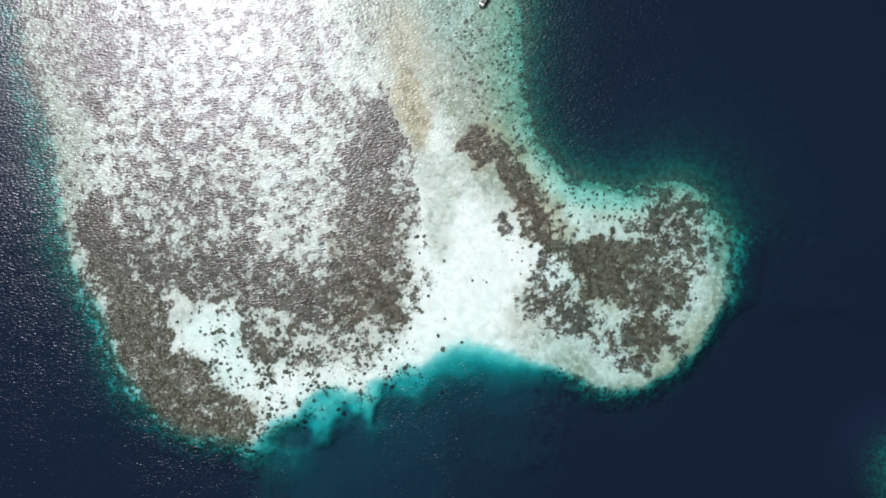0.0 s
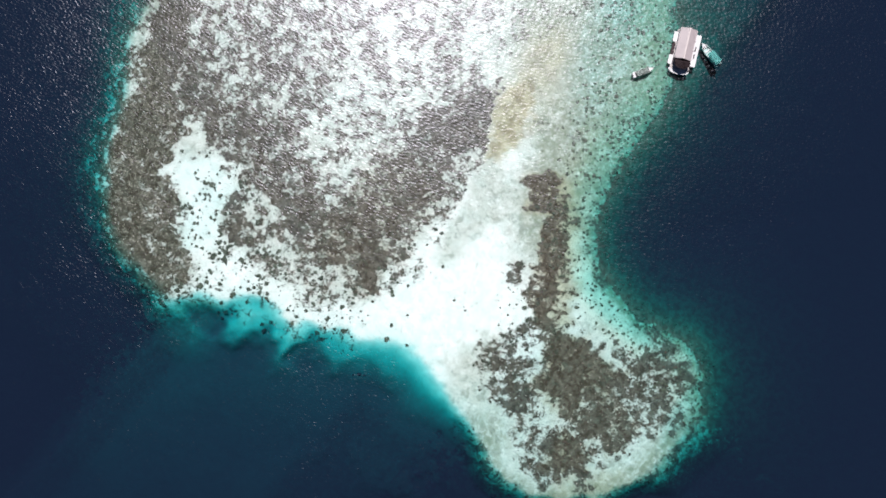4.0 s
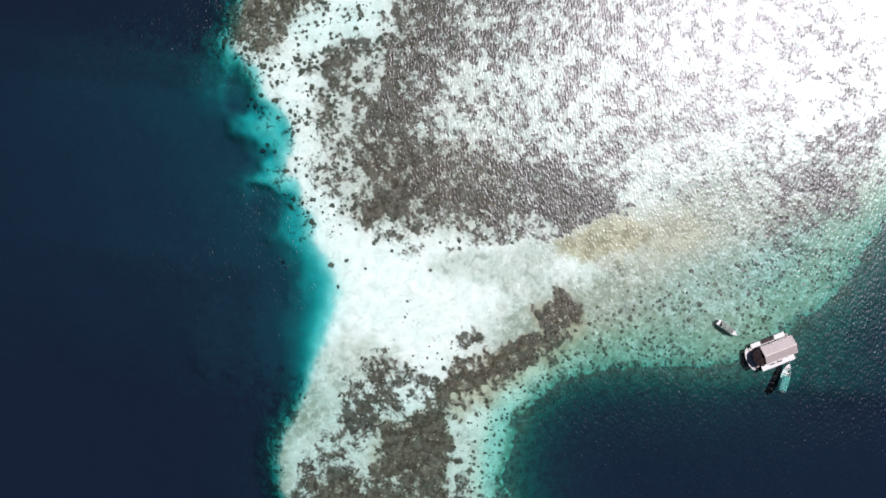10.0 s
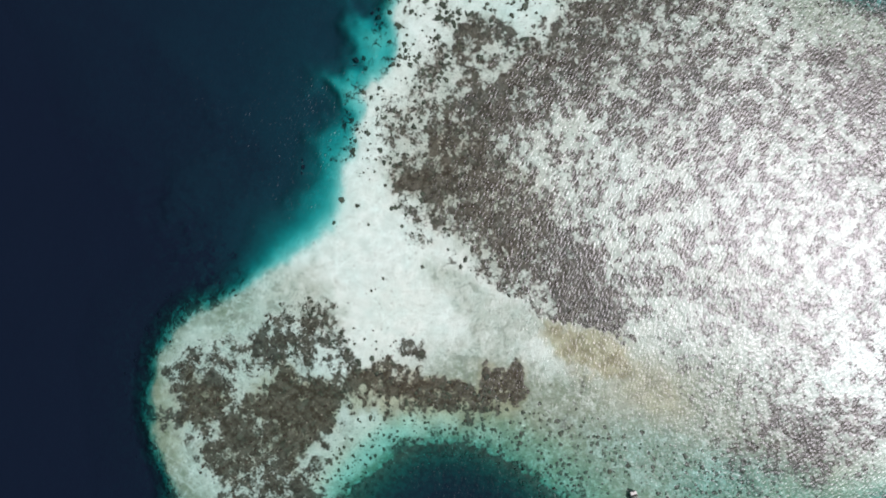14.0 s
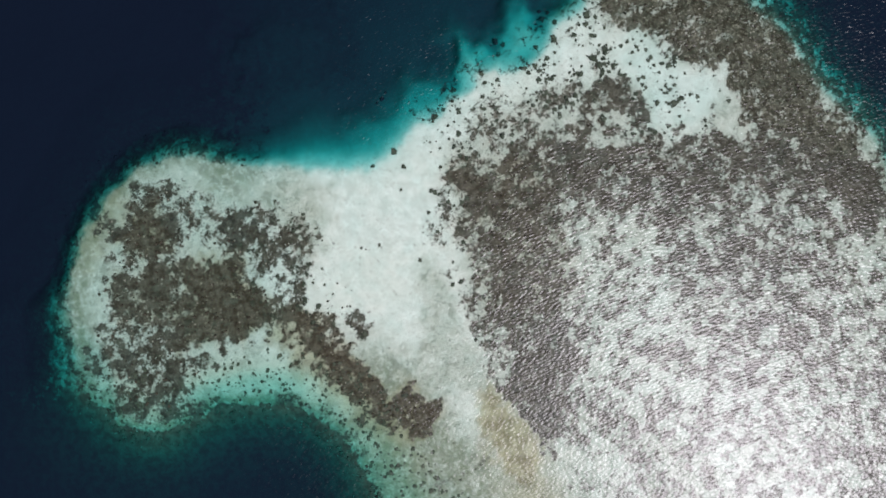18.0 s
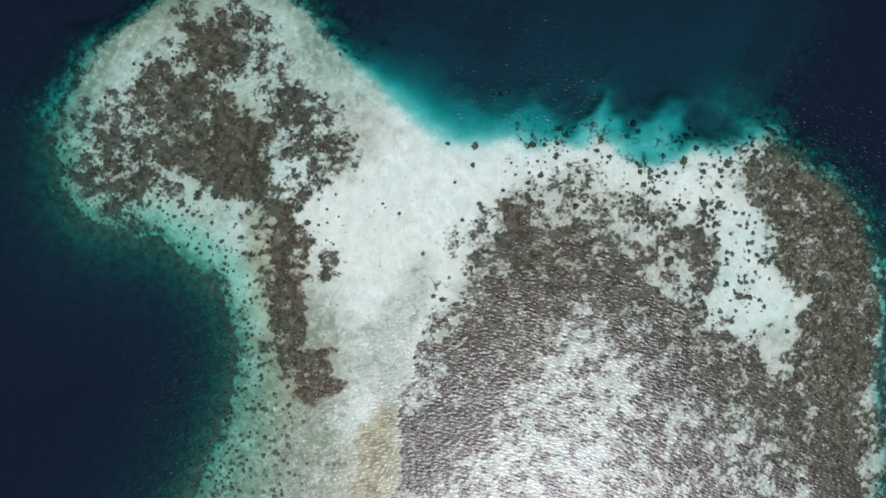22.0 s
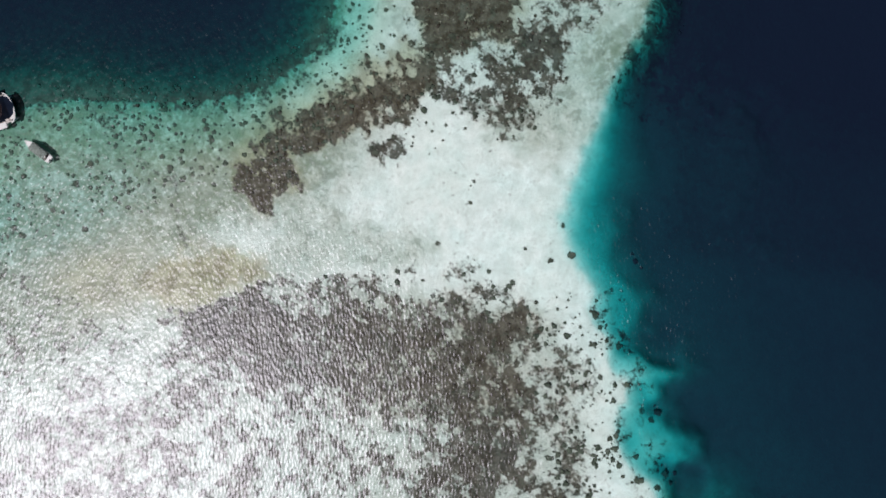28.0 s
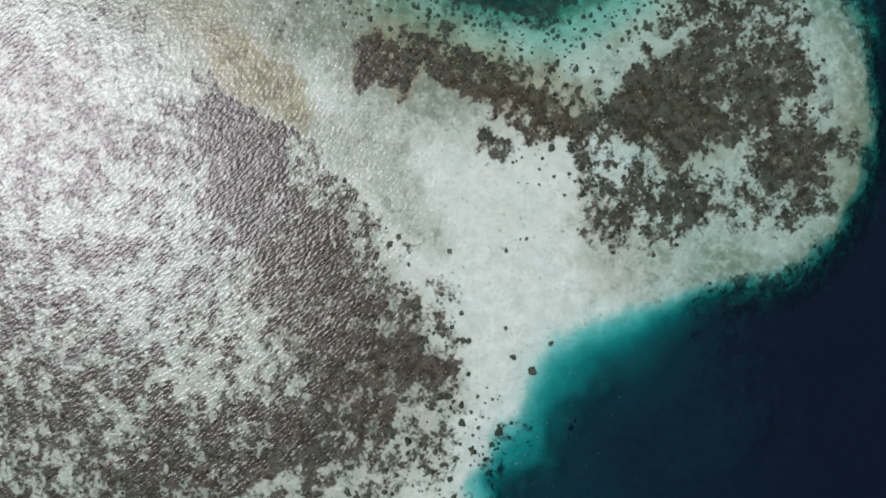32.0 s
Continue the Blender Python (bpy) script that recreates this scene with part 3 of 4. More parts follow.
    depth = depth - 0.06 * step((cover + 0.05) / 0.25) * (s < 6) + 0.08 * (fbm(x, y, 2.2, 13) - 0.5) * step((6 - s) / 6)
    depth = depth + 0.10 * step((-8 - x) / 14) * step((1 - s) / 3)
    depth = FLAT_DEPTH + STEEP * depth
    return depth, cover, olive, stain, grey, hazed_weed, green, s


def axis(lo, hi, pitch, reach):
    """Even steps from lo to hi, then ever longer ones out to the horizon."""
    grow, d = [], pitch
    while sum(grow) < reach:
        d *= 1.13
        grow.append(d)
    tail = np.cumsum(grow)
    return np.concatenate([lo - tail[::-1], np.arange(lo, hi, pitch), hi + tail])


def sheet(name, xs, ys, z, material):
    """One smooth sheet over a grid of plan places."""
    nx, ny = len(xs), len(ys)
    co = np.stack([np.repeat(xs, ny), np.tile(ys, nx), z.ravel()], 1)
    idx = np.arange(nx * ny).reshape(nx, ny)
    quads = np.stack([idx[:-1, :-1], idx[1:, :-1], idx[1:, 1:], idx[:-1, 1:]], -1).reshape(-1, 4)
    me = bpy.data.meshes.new(name)
    me.vertices.add(len(co)), me.loops.add(quads.size), me.polygons.add(len(quads))
    me.vertices.foreach_set("co", co.ravel())
    me.loops.foreach_set("vertex_index", quads.ravel())
    me.polygons.foreach_set("loop_start", np.arange(0, quads.size, 4))
    me.polygons.foreach_set("use_smooth", np.ones(len(quads), bool))
    me.update(calc_edges=True)
    me.materials.append(material)
    return new(name, me)


PITCH = 0.37
gx, gy = axis(-80, 134, PITCH, 4200), axis(-130, 76, PITCH, 4200)
GX, GY = np.meshgrid(gx, gy, indexing="ij")
DEPTH, COVER, OLIVE, STAIN, GREY, HAZED_WEED, GREEN, SHORE = plan(GX, GY)
soft = DEPTH
for _ in range(3):       # loose sand rounds off the drop
    soft = sum(np.roll(soft, k, a) for k in (-1, 0, 1) for a in (0, 1)) / 6
DEPTH = DEPTH + (soft - DEPTH) * step(SHORE / 1.5) * (np.abs(GX - 20) < 110) * (np.abs(GY + 30) < 100)
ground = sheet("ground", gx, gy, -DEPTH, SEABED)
for key, field in (("cover", COVER), ("olive", OLIVE), ("stain", STAIN), ("grey", GREY), ("hazed_weed", HAZED_WEED), ("green", GREEN)):
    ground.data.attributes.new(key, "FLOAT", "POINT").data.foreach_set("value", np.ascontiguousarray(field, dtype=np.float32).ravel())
tagged(ground, "white coral sand flat with brown weed beds falling into deep blue water", "seabed", kind="structure")

wx, wy = axis(-120, 140, 1.3, 4200), axis(-140, 120, 1.3, 4200)
WX, WY = np.meshgrid(wx, wy, indexing="ij")
water = sheet("water", wx, wy, 0.05 * (fbm(WX, WY, 8, 21, 2) - 0.5), WATER)
tagged(water, "clear rippled tropical sea with glittering sunlight", "sea", kind="structure")


def at(field, x, y):
    """A field of the plan at scattered places."""
    i = np.clip(np.searchsorted(gx, x), 0, len(gx) - 1)
    j = np.clip(np.searchsorted(gy, y), 0, len(gy) - 1)
    return field[i, j]


# ---------------------------------------------------------------- helpers for things
def part(name, bm, material, parent=None, label=""):
    """Links a bmesh as one mesh object under a thing or a part."""
    me = bpy.data.meshes.new(name)
    bm.to_mesh(me)
    bm.free()
    me.materials.append(material)
    ob = new(name, me)
    ob.parent = parent
    if label:
        ob["label"] = label
    return ob


def box(bm, x, y, z, sx, sy, sz, turn=0.0, bevel=0.0, tilt=0.0):
    m = pose(x, y, z, tilt, 0, turn) @ Matrix.Diagonal((sx, sy, sz, 1))
    made = bmesh.ops.create_cube(bm, size=1, matrix=m)["verts"]
    if bevel:
        edges = list({e for v in made for e in v.link_edges})
        bmesh.ops.bevel(bm, geom=edges, offset=bevel, segments=1, affect="EDGES")
    return bm


def rod(bm, a, b, r, sides=8):
    a, b = Vector(a), Vector(b)
    m = Matrix.Translation((a + b) / 2) @ (b - a).to_track_quat("Z", "Y").to_matrix().to_4x4()
    bmesh.ops.create_cone(bm, cap_ends=True, segments=sides, radius1=r, radius2=r, depth=(b - a).length, matrix=m)
    return bm


def boxed(x, y, z, sx, sy, sz, **more):
    return box(bmesh.new(), x, y, z, sx, sy, sz, **more)


def hull_mesh(length, beam, height, floor, wall=0.06, stern=0.8, stations=14):
    """An open boat's shell: pointed bow at +x, transom at -x, with a thickness, a floor inside and a rounded bilge."""
    bm = bmesh.new()
    rows = []
    for inner in (False, True):
        loops = []
        for i in range(stations + 1):
            t = i / stations
            x = -length / 2 + t * length
            w = beam / 2 * (stern + (1 - stern) * math.sin(min(t / 0.45, 1) * math.pi / 2))
            if t > 0.5:
                w *= max(1 - ((t - 0.5) / 0.5) ** 2.3, 0.02)
            rise = 0.35 * height * max(0, (t - 0.55) / 0.45) ** 2
            keel = -0.18 + 0.30 * max(0, (t - 0.8) / 0.2) ** 2
            if inner:
                w, keel, x = max(w - wall, 0.01), floor, x * (1 - 2 * wall / length)
            top = height + rise
            prof = [(-w, top), (-w * 0.93, top * 0.45 + keel * 0.55), (-w * 0.62, keel + 0.06), (0, keel), (w * 0.62, keel + 0.06), (w * 0.93, top * 0.45 + keel * 0.55), (w, top)]
            if inner:
                prof = [(-w, top), (-w * 0.95, (top + keel) / 2), (-w * 0.85, keel), (0, keel), (w * 0.85, keel), (w * 0.95, (top + keel) / 2), (w, top)]
            loops.append([bm.verts.new((x, py, pz)) for py, pz in prof])
        rows.append(loops)
    for k, loops in enumerate(rows):
        for a, b in zip(loops, loops[1:]):
            for j in range(6):
                q = (a[j], b[j], b[j + 1], a[j + 1])
                bm.faces.new(q if k else q[::-1])
        for end in (loops[0], loops[-1]):
            bm.faces.new(end)
    for a, b, c, d in zip(rows[0], rows[0][1:], rows[1], rows[1][1:]):
        bm.faces.new((a[0], b[0], d[0], c[0])), bm.faces.new((a[6], b[6], d[6], c[6]))
    for j in (0,):
        bm.faces.new((rows[0][0][0], rows[1][0][0], rows[1][0][6], rows[0][0][6]))
    bmesh.ops.recalc_face_normals(bm, faces=bm.faces)
    return bm


def sheet_roof(length, width, rise, side, ribs):
    """One slope of a roof of ribbed sheets, its upper edge on the ridge at y = 0."""
    bm = bmesh.new()
    n = ribs * 4
    cols = []
    for i in range(n + 1):
        x = -length / 2 + length * i / n
        lift = 0.014 if i % 4 in (1, 2) else 0.0
        cols.append([[bm.verts.new((x, side * width * v, rise * (1 - v) + lift + dz)) for v in (0, 0.5, 1)] for dz in (0, -0.03)])
    for a, b in zip(cols, cols[1:]):
        for k in (0, 1):
            for j in (0, 1):
                bm.faces.new((a[k][j], b[k][j], b[k][j + 1], a[k][j + 1]))
        for j in (0, 2):
            bm.faces.new((a[0][j], b[0][j], b[1][j], a[1][j]))
    for end in (cols[0], cols[-1]):
        for j in (0, 1):
            bm.faces.new((end[0][j], end[0][j + 1], end[1][j + 1], end[1][j]))
    bmesh.ops.recalc_face_normals(bm, faces=bm.faces)
    return bm


# ---------------------------------------------------------------- boats at the reef's edge
def house_boat():
    """A roofed dive pontoon. Its fore deck points to +x."""
    boat = new("house_boat")
    for side in (-1, 1):
        bm = bmesh.new()
        rod(bm, (-5.2, side * 1.9, 0.0), (4.6, side * 1.9, 0.0), 0.48, 16)
        bmesh.ops.create_cone(bm, cap_ends=True, segments=16, radius1=0.48, radius2=0.08, depth=1.1, matrix=pose(5.15, side * 1.9, 0.0, 0, 90, 0))
        part("pontoon", bm, WHITE, boat, "white painted float")
    for i in range(15):
        part("deck_plank", boxed(-5.0 + i * 0.7, 0, 0.62, 0.66, 4.9, 0.09, bevel=0.02), DECK, boat)
    for side in (-1, 1):
        part("deck_beam", boxed(0, side * 1.9, 0.53, 10.4, 0.22, 0.12), TIMBER, boat)
    # fore deck with a rounded nose
    bm = bmesh.new()
    ring = [bm.verts.new((4.7, -2.75, 0.60))]
    for k in range(13):
        a = radians(-90 + 15 * k)
        ring.append(bm.verts.new((4.75 + 1.15 * math.cos(a), 2.75 * math.sin(a), 0.60)))
    face = bm.faces.new(ring)
    top = bmesh.ops.extrude_face_region(bm, geom=[face])["geom"]
    bmesh.ops.translate(bm, verts=[v for v in top if isinstance(v, bmesh.types.BMVert)], vec=(0, 0, 0.14))
    bmesh.ops.recalc_face_normals(bm, faces=bm.faces)
    part("fore_deck", bm, WHITE, boat, "white rounded fore deck")
    # side walks: one whole, the other in two with a dark gap
    long_deck = part("side_deck", boxed(-0.8, 2.95, 0.72, 8.2, 1.7, 0.12, bevel=0.03), WHITE, boat, "white side deck with dark slots")
    for dx in (-1.2, 0.6):
        part("slot_mat", boxed(dx, 2.95, 0.80, 1.3, 0.28, 0.03), DARK, long_deck, "dark rubber mat")
    part("side_deck", boxed(-3.3, -2.7, 0.72, 2.6, 1.0, 0.12, bevel=0.03), WHITE, boat)
    part("side_deck", boxed(2.6, -2.7, 0.72, 2.4, 1.0, 0.12, bevel=0.03), WHITE, boat)
    part("boarding_mat", boxed(-0.2, -2.65, 0.66, 3.0, 0.8, 0.06, bevel=0.02), DARK, boat, "black boarding platform")
    # cabin posts and low walls
    for x in (-4.9, -2.5, -0.1, 2.3):
        for side in (-1, 1):
            part("post", rod(bmesh.new(), (x, side * 2.05, 0.66), (x, side * 2.05, 2.75), 0.06), TIMBER, boat)
    for side in (-1, 1):
        part("low_wall", boxed(-1.4, side * 2.05, 1.12, 6.9, 0.06, 0.85), WHITE, boat)
        part("bench", boxed(-1.4, side * 1.65, 0.98, 6.2, 0.5, 0.08, bevel=0.02), TIMBER, boat, "wooden bench along the wall")
    part("stern_wall", boxed(-4.95, 0, 1.5, 0.06, 4.1, 1.6), WHITE, boat)
    for side in (-1, 1):
        slope = part("roof_slope", sheet_roof(7.8, 2.1, 0.75, side, 13), ROOF, boat, "weathered pinkish ribbed roof sheet")
        slope.location = (-1.3, -0.2, 2.55)
        part("fascia", boxed(-1.3, side * 2.11 - 0.2, 2.53, 7.8, 0.05, 0.14), ROOF_RIDGE, boat)
    part("ridge_cap", boxed(-1.3, -0.2, 3.33, 7.9, 0.34, 0.06, bevel=0.02), ROOF_RIDGE, boat, "pale ridge capping")
    # dark shade cloth over the fore end
    bm = bmesh.new()
    hub = bm.verts.new((3.35, 0, 2.75))
    rim = []
    for k in range(16):
        a = radians(22.5 * k)
        rim.append(bm.verts.new((3.35 + (1.65 - 0.15 * (k % 2)) * math.cos(a), 2.1 * math.sin(a), 2.40 - 0.08 * (k % 2))))
    for a, b in zip(rim, rim[1:] + rim[:1]):
        bm.faces.new((hub, a, b))
    bmesh.ops.solidify(bm, geom=bm.faces[:], thickness=0.03)
    awning = part("awning", bm, DARK, boat, "dark maroon shade cloth")
    for k in range(4):
        a = radians(45 + 90 * k)
        part("awning_pole", rod(bmesh.new(), (3.35 + 0.95 * math.cos(a), 1.35 * math.sin(a), 0.68), (3.35 + 0.95 * math.cos(a), 1.35 * math.sin(a), 2.46), 0.04), TIMBER, awning)
    for x, y in ((4.9, 2.3), (4.9, -2.3), (-4.9, 2.2), (-4.9, -2.2)):
        part("bollard", rod(bmesh.new(), (x, y, 0.70), (x, y, 1.02), 0.09), BLACK, boat)
    part("ladder", box(boxed(-5.35, 0.9, 0.1, 0.06, 0.06, 1.3), -5.35, 1.4, 0.1, 0.06, 0.06, 1.3), WHITE, boat)
    tagged(boat, "roofed white house boat with weathered pink roof moored at reef edge", "boat")
    return boat


def covered_skiff():
    """A slim skiff, bow at +x, its after half under a teal cover."""
    boat = new("skiff")
    part("hull", hull_mesh(6.6, 1.95, 0.62, 0.12), PALE_HULL, boat, "pale green painted hull")
    for x in (0.9, 1.9):
        part("thwart", boxed(x, 0, 0.42, 0.28, 1.5, 0.05, bevel=0.01), WHITE, boat)
    part("bow_deck", bow_deck(2.55, 0.72, 0.62), WHITE, boat)
    bm = bmesh.new()
    lines = []
    for i in range(9):
        x = -2.9 + 3.2 * i / 8
        lines.append([bm.verts.new((x, 0.92 * math.cos(radians(180 * j / 8)), 1.15 + 0.28 * math.sin(radians(180 * j / 8)))) for j in range(9)])
    for a, b in zip(lines, lines[1:]):
        for j in range(8):
            bm.faces.new((a[j], b[j], b[j + 1], a[j + 1]))
    bmesh.ops.solidify(bm, geom=bm.faces[:], thickness=0.03)
    cover = part("cover", bm, TEAL, boat, "teal canvas sun cover")
    for x in (-2.8, 0.2):
        for side in (-1, 1):
            part("cover_pole", rod(bmesh.new(), (x, side * 0.85, 0.25), (x, side * 0.9, 1.16), 0.025), WHITE, cover)
    engine = part("outboard_engine", boxed(-3.5, 0, 0.78, 0.42, 0.34, 0.5, bevel=0.08), BLACK, boat, "black outboard engine")
    part("engine_leg", boxed(-3.52, 0, 0.1, 0.14, 0.12, 0.95, bevel=0.02), BLACK, engine)
    part("stripe", box(boxed(-0.6, 0.985, 0.50, 4.0, 0.02, 0.07), -0.6, -0.985, 0.50, 4.0, 0.02, 0.07), TEAL, boat)
    tagged(boat, "slim pale green skiff with teal cover moored beside house boat", "boat")
    return boat


def bow_deck(x, half, z):
    """A small three-cornered deck that closes a bow."""
    bm = bmesh.new()
    low = [bm.verts.new(p) for p in ((x - 0.45, -half, z), (x + 0.62, 0, z + 0.12), (x - 0.45, half, z))]
    face = bm.faces.new(low)
    top = bmesh.ops.extrude_face_region(bm, geom=[face])["geom"]
    bmesh.ops.translate(bm, verts=[v for v in top if isinstance(v, bmesh.types.BMVert)], vec=(0, 0, 0.05))
    bmesh.ops.recalc_face_normals(bm, faces=bm.faces)
    return bm


def dinghy():
    """A small dinghy with a faded cover amidships and white ends, bow at +x."""
    boat = new("dinghy")
    part("hull", hull_mesh(5.2, 1.5, 0.5, 0.1), WHITE, boat)
    part("bow_deck", bow_deck(1.95, 0.5, 0.5), WHITE, boat, "white bow deck")
    part("stern_deck", boxed(-2.25, 0, 0.52, 0.6, 1.2, 0.06, bevel=0.02), WHITE, boat, "white stern deck")
    for x in (-1.6, 0.3, 1.2):
        part("thwart", boxed(x, 0, 0.36, 0.24, 1.25, 0.05, bevel=0.01), TIMBER, boat)
    bm = bmesh.new()
    lines = []
    for i in range(10):
        x = -1.75 + 2.95 * i / 9
        sag = 0.05 * math.sin(i * 2.1)
        lines.append([bm.verts.new((x, 0.66 * (1 - 2 * j / 6), 0.95 + sag + 0.10 * math.sin(math.pi * j / 6))) for j in range(7)])
    for a, b in zip(lines, lines[1:]):
        for j in range(6):
            bm.faces.new((a[j], b[j], b[j + 1], a[j + 1]))
    bmesh.ops.solidify(bm, geom=bm.faces[:], thickness=0.025)
    cover = part("cover", bm, GREY_COVER, boat, "faded grey-green cloth cover")
    for x in (-1.7, 1.15):
        for side in (-1, 1):
            part("cover_pole", rod(bmesh.new(), (x, side * 0.6, 0.15), (x, side * 0.6, 0.96), 0.02), TIMBER, cover)
    engine = part("outboard_engine", boxed(-2.72, 0, 0.66, 0.34, 0.28, 0.42, bevel=0.06), BLACK, boat)
    part("engine_leg", boxed(-2.74, 0, 0.05, 0.12, 0.1, 0.8, bevel=0.02), BLACK, engine)
    tagged(boat, "small white dinghy with faded grey cover over the shallows", "boat")
    return boat


house_boat().matrix_world = pose(2.8, -80.6, 0, 0, 0, 119) @ Matrix.Diagonal((0.94, 0.94, 0.94, 1))
covered_skiff().matrix_world = pose(-2.4, -84.6, 0.02, 0, 0, -9)
dinghy().matrix_world = pose(6.6, -70.7, 0.02, 0, 0, -118)


# ---------------------------------------------------------------- coral heads and clutter of the reef
def lump(seed, detail=2, flat=0.6, rugged=0.35):
    """A knobbly dome of coral, about 1 m in half width, rooted a little below its middle."""
    bm = bmesh.new()
    bmesh.ops.create_icosphere(bm, subdivisions=detail, radius=1)
    for v in bm.verts:
        d = v.co.normalized()
        k = 1 + rugged * noise.noise(d * 1.7 + Vector((seed * 3.1, 0, 0))) + rugged * 0.7 * noise.noise(d * 4.1 + Vector((0, seed * 2.3, 0)))
        v.co = Vector((d.x * k, d.y * k, d.z * k * flat))
    return bm


def scattered(rng, rows, count, low, high):
    """Random places inside plan ellipses, with half widths between low and high (most of them small)."""
    area = np.array([r[2] * r[3] for r in rows], float)
    pick = rng.choice(len(rows), count, p=area / area.sum())
    out = []
    for k in pick:
        r, a = rows[k], rng.rand() * 2 * math.pi
        d = math.sqrt(rng.rand())
        u, v = r[2] * d * math.cos(a), r[3] * d * math.sin(a)
        c, s = math.cos(radians(r[4])), math.sin(radians(r[4]))
        out.append((r[0] + c * u - s * v, r[1] + s * u + c * v, low + (high - low) * rng.rand() ** 2.2))
    return out


rng = np.random.RandomState(12)
KNOWN_HEADS = [
    (-2.3, -16.7, 0.8), (-2.9, -17.4, 0.6), (-5.3, -14.2, 0.7), (-4.6, -14.9, 0.55), (4.6, 15.7, 0.8), (9.2, 17.8, 1.1), (-0.2, 0.1, 0.5), (3.3, 0.1, 0.55), (0.6, -0.3, 0.35),
    (-23.6, 10.6, 0.75), (10.8, -4.1, 0.8), (37.2, 29.9, 1.2), (3.7, -29.9, 1.0), (28.1, 25.8, 0.8), (8.4, 29.1, 0.9), (7.2, 28.4, 0.7), (9.3, 30.3, 0.6), (32.7, 36.6, 1.1), (31.4, 35.8, 0.9), (33.9, 35.4, 0.8), (42.5, 39.3, 1.0), (41, 38.5, 0.8), (43.8, 40.4, 0.9), (42.2, 41.2, 0.8),
    (9.3, 10.2, 0.6), (10.5, 14.6, 0.9), (18.2, 23.4, 1.2), (22.6, 27.9, 1.3), (36.5, 30.0, 0.9), (37.8, 29.0, 1.0), (44.6, 38, 1.2), (21.5, -25.8, 0.7),
]
big_coral = [(x, y, 0.78 * r) for x, y, r in KNOWN_HEADS]
big_coral += scattered(rng, [SHELVES[0], SHELVES[2], (4, -50, 14, 6, -75), (20, -78, 16, 8, -50)], 120, 0.22, 0.8)
big_coral += scattered(rng, [(33.9, 24, 21, 5, 22)], 60, 0.22, 0.5)
big_coral += scattered(rng, SAND_POOLS, 26, 0.22, 0.5)
big_coral += scattered(rng, [(-14, 2, 8, 8, 0), (-8, -8, 4, 6, 60)], 50, 0.18, 0.42)
shapes = []
for k in range(7):
    me = bpy.data.meshes.new("coral_head")
    bm = lump(k, 3, 0.5 + 0.05 * (k % 3), 0.95)
    bm.to_mesh(me), bm.free()
    me.polygons.foreach_set("use_smooth", np.ones(len(me.polygons), bool))
    me.materials.append(CORAL)
    shapes.append(me)
shelf_shapes = [me.copy() for me in shapes]
for me in shelf_shapes:
    me.materials[0] = SHELF_HEAD
for k, (x, y, r) in enumerate(big_coral):
    r *= 0.6
    head_ob = new("coral_head", (shelf_shapes if y < -40 else shapes)[k % len(shapes)])
    z = -float(at(DEPTH, x, y))
    head_ob.matrix_world = pose(x, y, z + r * 0.12, 0, 0, 360 * rng.rand()) @ Matrix.Diagonal((r, r * (0.75 + 0.4 * rng.rand()), r * (0.2 if y < -40 else 0.18) * (1 + 0.6 * rng.rand()), 1))
    if y < -40:
        tagged(head_ob, "low grey-green coral head on the pale green shelf", "coral", "coral heads on the shelf")
    elif y > 14 and r > 0.5:
        tagged(head_ob, "knobbly dark coral head at the turquoise reef edge", "coral", "coral heads at the reef edge")
    else:
        tagged(head_ob, "dark olive-green coral head on white sand", "coral", "coral heads on the sand")


def strewn(name, places, bm_list, material, label, category, flat=1.0):
    """Many small lumps in one mesh, which nobody could count."""
    kinds = []
    for bm in bm_list:
        bm.verts.index_update()
        kinds.append((np.array([v.co[:] for v in bm.verts]), np.array([[v.index for v in f.verts] for f in bm.faces])))
        bm.free()
    p = np.array(places, float)
    z = -at(DEPTH, p[:, 0], p[:, 1])
    spin = rng.rand(len(p)) * 2 * math.pi
    tall = 0.5 + 0.7 * rng.rand(len(p))
    cos, faces, base = [], [], 0
    for k, (v, f) in enumerate(kinds):
        i = np.arange(k, len(p), len(kinds))
        c, s = np.cos(spin[i])[:, None], np.sin(spin[i])[:, None]
        r = p[i, 2][:, None]
        x = p[i, 0][:, None] + r * (c * v[:, 0] - s * v[:, 1])
        y = p[i, 1][:, None] + r * (s * v[:, 0] + c * v[:, 1])
        h = z[i][:, None] + r * flat * tall[i][:, None] * (v[:, 2] + 0.2)
        cos.append(np.stack([x, y, h], -1).reshape(-1, 3))
        faces.append((f[None] + (np.arange(len(i)) * len(v))[:, None, None]).reshape(-1, 3) + base)
        base += len(i) * len(v)
    co, tri = np.concatenate(cos), np.concatenate(faces)
    me = bpy.data.meshes.new(name)
    me.vertices.add(len(co)), me.loops.add(tri.size), me.polygons.add(len(tri))
    me.vertices.foreach_set("co", co.ravel())
    me.loops.foreach_set("vertex_index", tri.ravel())
    me.polygons.foreach_set("loop_start", np.arange(0, tri.size, 3))
    me.polygons.foreach_set("use_smooth", np.ones(len(tri), bool))
    me.update(calc_edges=True)
    me.materials.append(material)
    return tagged(new(name, me), label, category, kind="stuff")


def sown(count, x0, x1, y0, y1, chance, low, high):
    """Random places in a stretch of the plan, kept by a chance that depends on the place."""
    x, y = rng.uniform(x0, x1, count), rng.uniform(y0, y1, count)
    keep = rng.rand(count) < chance(x, y)
    r = low + (high - low) * rng.rand(count) ** 2
    return np.stack([x, y, r], 1)[keep]


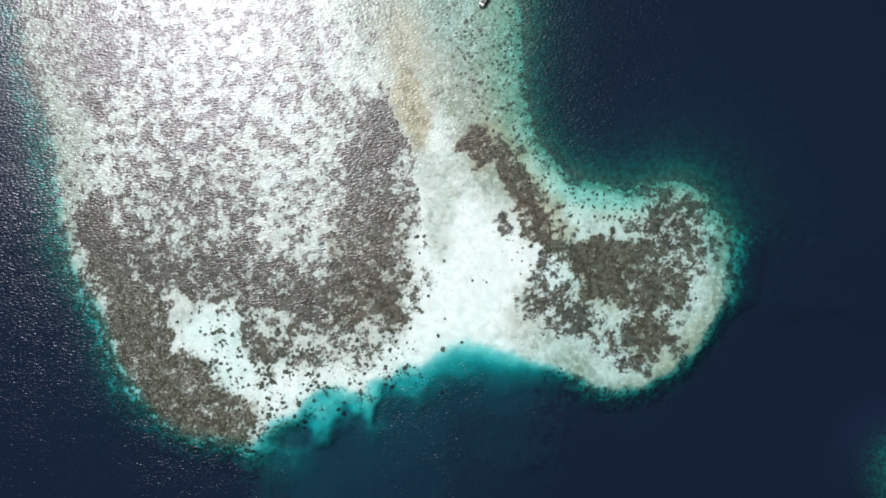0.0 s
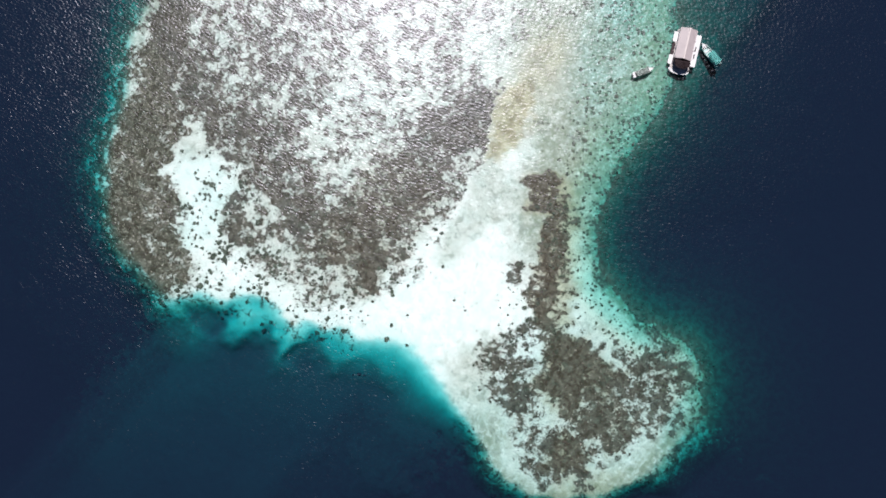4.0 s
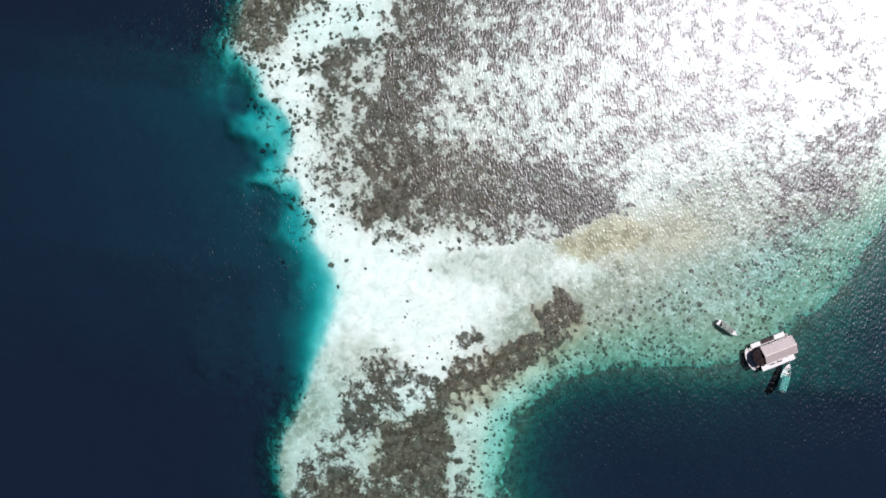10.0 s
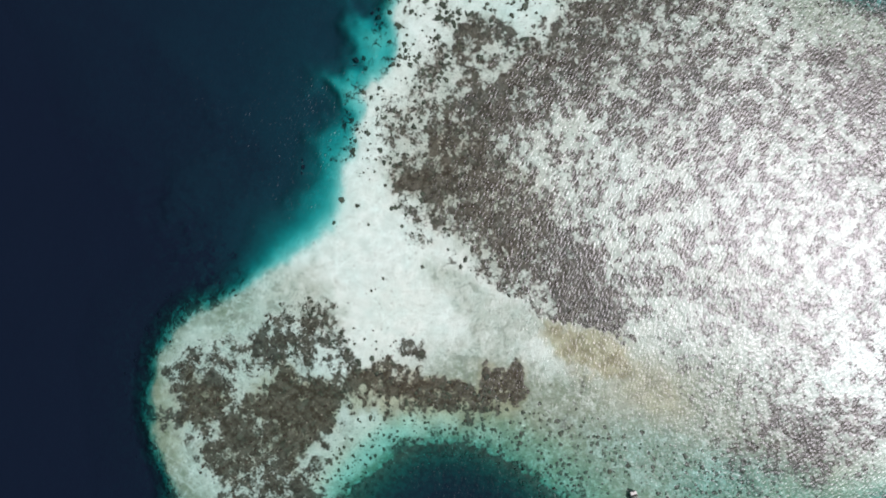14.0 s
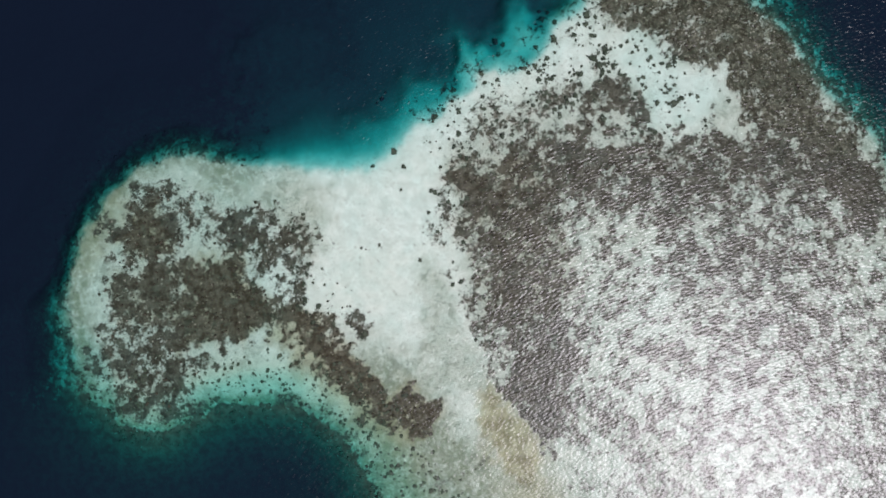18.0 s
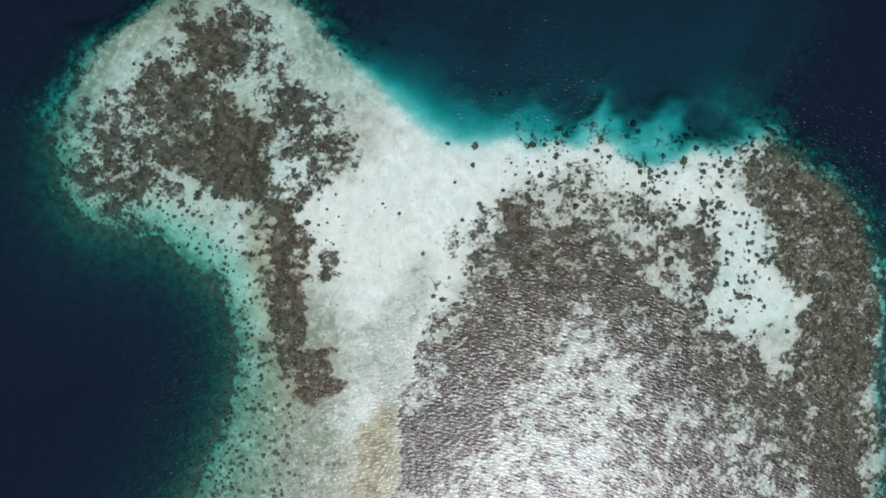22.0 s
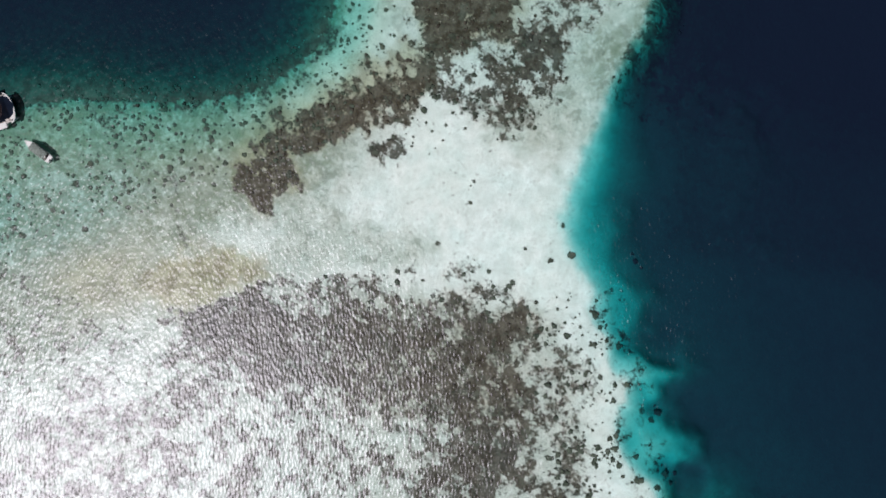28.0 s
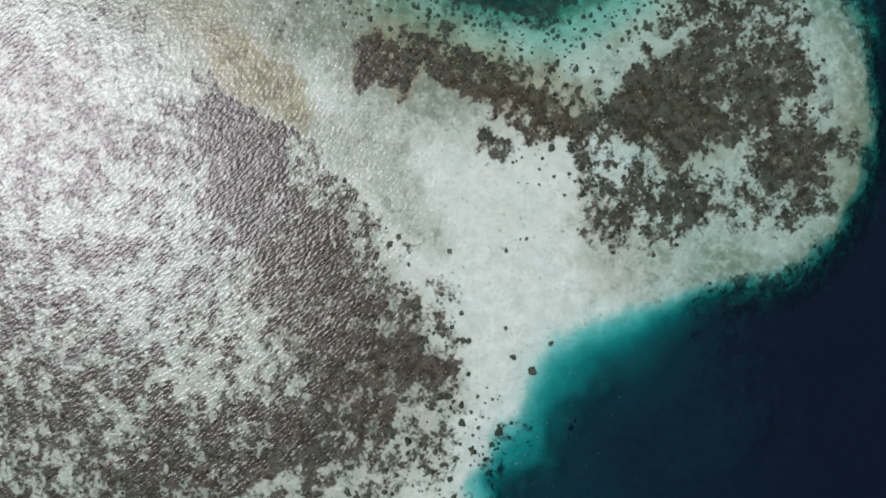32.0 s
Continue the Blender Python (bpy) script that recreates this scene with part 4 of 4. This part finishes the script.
shelf_chance = lambda x, y: 0.9 * step((at(SHORE, x, y) + 16) / 8 + step((-44 - y) / 8)) * step((4 - at(SHORE, x, y)) / 3) * step((-10 - y) / 10) * step((40 - x) / 12) * (0.3 + step((fbm(x, y, 6, 31, 3) - 0.47) / 0.08))
broad_shelf = [lump(80 + k, 2, 0.3, 0.7) for k in range(5)]
strewn("small_corals", sown(11000, -60, 45, -112, -16, shelf_chance, 0.11, 0.38), broad_shelf, SHELF_CORAL, "small dark corals dotted over the pale green shelf", "corals", 0.5)
broad = [lump(60 + k, 2, 0.15, 0.8) for k in range(6)]
def patch_chance(x, y):
    """Coral patches: thick along the seaward sand and the beds' margins, in loose clusters."""
    shore, cover = at(SHORE, x, y), at(COVER, x, y)
    coast = step((shore + 15) / 5) * step((3 - shore) / 2) * step((x - 13) / 5) * step((62 - x) / 8) * (y > 0)
    margin = step((x - 12) / 4) * step((26 - x) / 6) * (y > -30) * (shore < -4)
    knoll = step((-6 - x) / 6) * step((x + 30) / 8) * (cover > -0.35) * (y > -14) * (shore < -5)
    pool = blot(x, y, (62, 24, 14, 13, -20), 0.5) * 0.3
    cluster = step((fbm(x, y, 3.6, 41, 3) - 0.50) / 0.08)
    return np.clip(0.5 * coast + 0.12 * margin * (cover > -0.5) + 0.4 * knoll + pool, 0, 1) * (cover < 0.08) * (0.07 + 0.8 * cluster)


strewn("coral_patches", sown(42000, -40, 85, -35, 48, patch_chance, 0.10, 0.50), broad, PATCH_JOINED, "dark grey-green coral patches clustered on the white sand", "corals", 0.9)
small = [lump(30 + k, 1, 0.7, 0.5) for k in range(4)]
open_chance = lambda x, y: (at(COVER, x, y) < 0.05) * (at(COVER, x, y) > -0.28) * (at(SHORE, x, y) < 3) * (0.03 + 0.6 * ((x < -8) | (at(SHORE, x, y) > -11)))
strewn("sand_corals", sown(11000, -60, 115, -60, 48, open_chance, 0.12, 0.42), small, CORAL_JOINED, "dark coral clumps along the ragged weed margins", "corals", 0.8)
small = [lump(40 + k, 1, 0.55, 0.5) for k in range(4)]
weed_chance = lambda x, y: (at(COVER, x, y) > 0.2) * (at(HAZED_WEED, x, y) < 0.3) * (at(SHORE, x, y) < 8) * 0.9
strewn("weed_tufts", sown(17000, -62, 125, -110, 50, weed_chance, 0.12, 0.36), small, WEED_JOINED, "brown weed and coral tufts covering the reef flat", "weed", 0.7)
small = [lump(50 + k, 1, 0.6, 0.5) for k in range(3)]
strewn("pale_rubble", sown(15000, -62, 118, -60, 50, lambda x, y: (at(COVER, x, y) > 0.0) * (0.25 + 0.6 * at(OLIVE, x, y)) * (at(SHORE, x, y) < 4), 0.06, 0.19), small, PALE_JOINED, "pale coral rubble and sand specks among the weed", "rubble", 0.7)
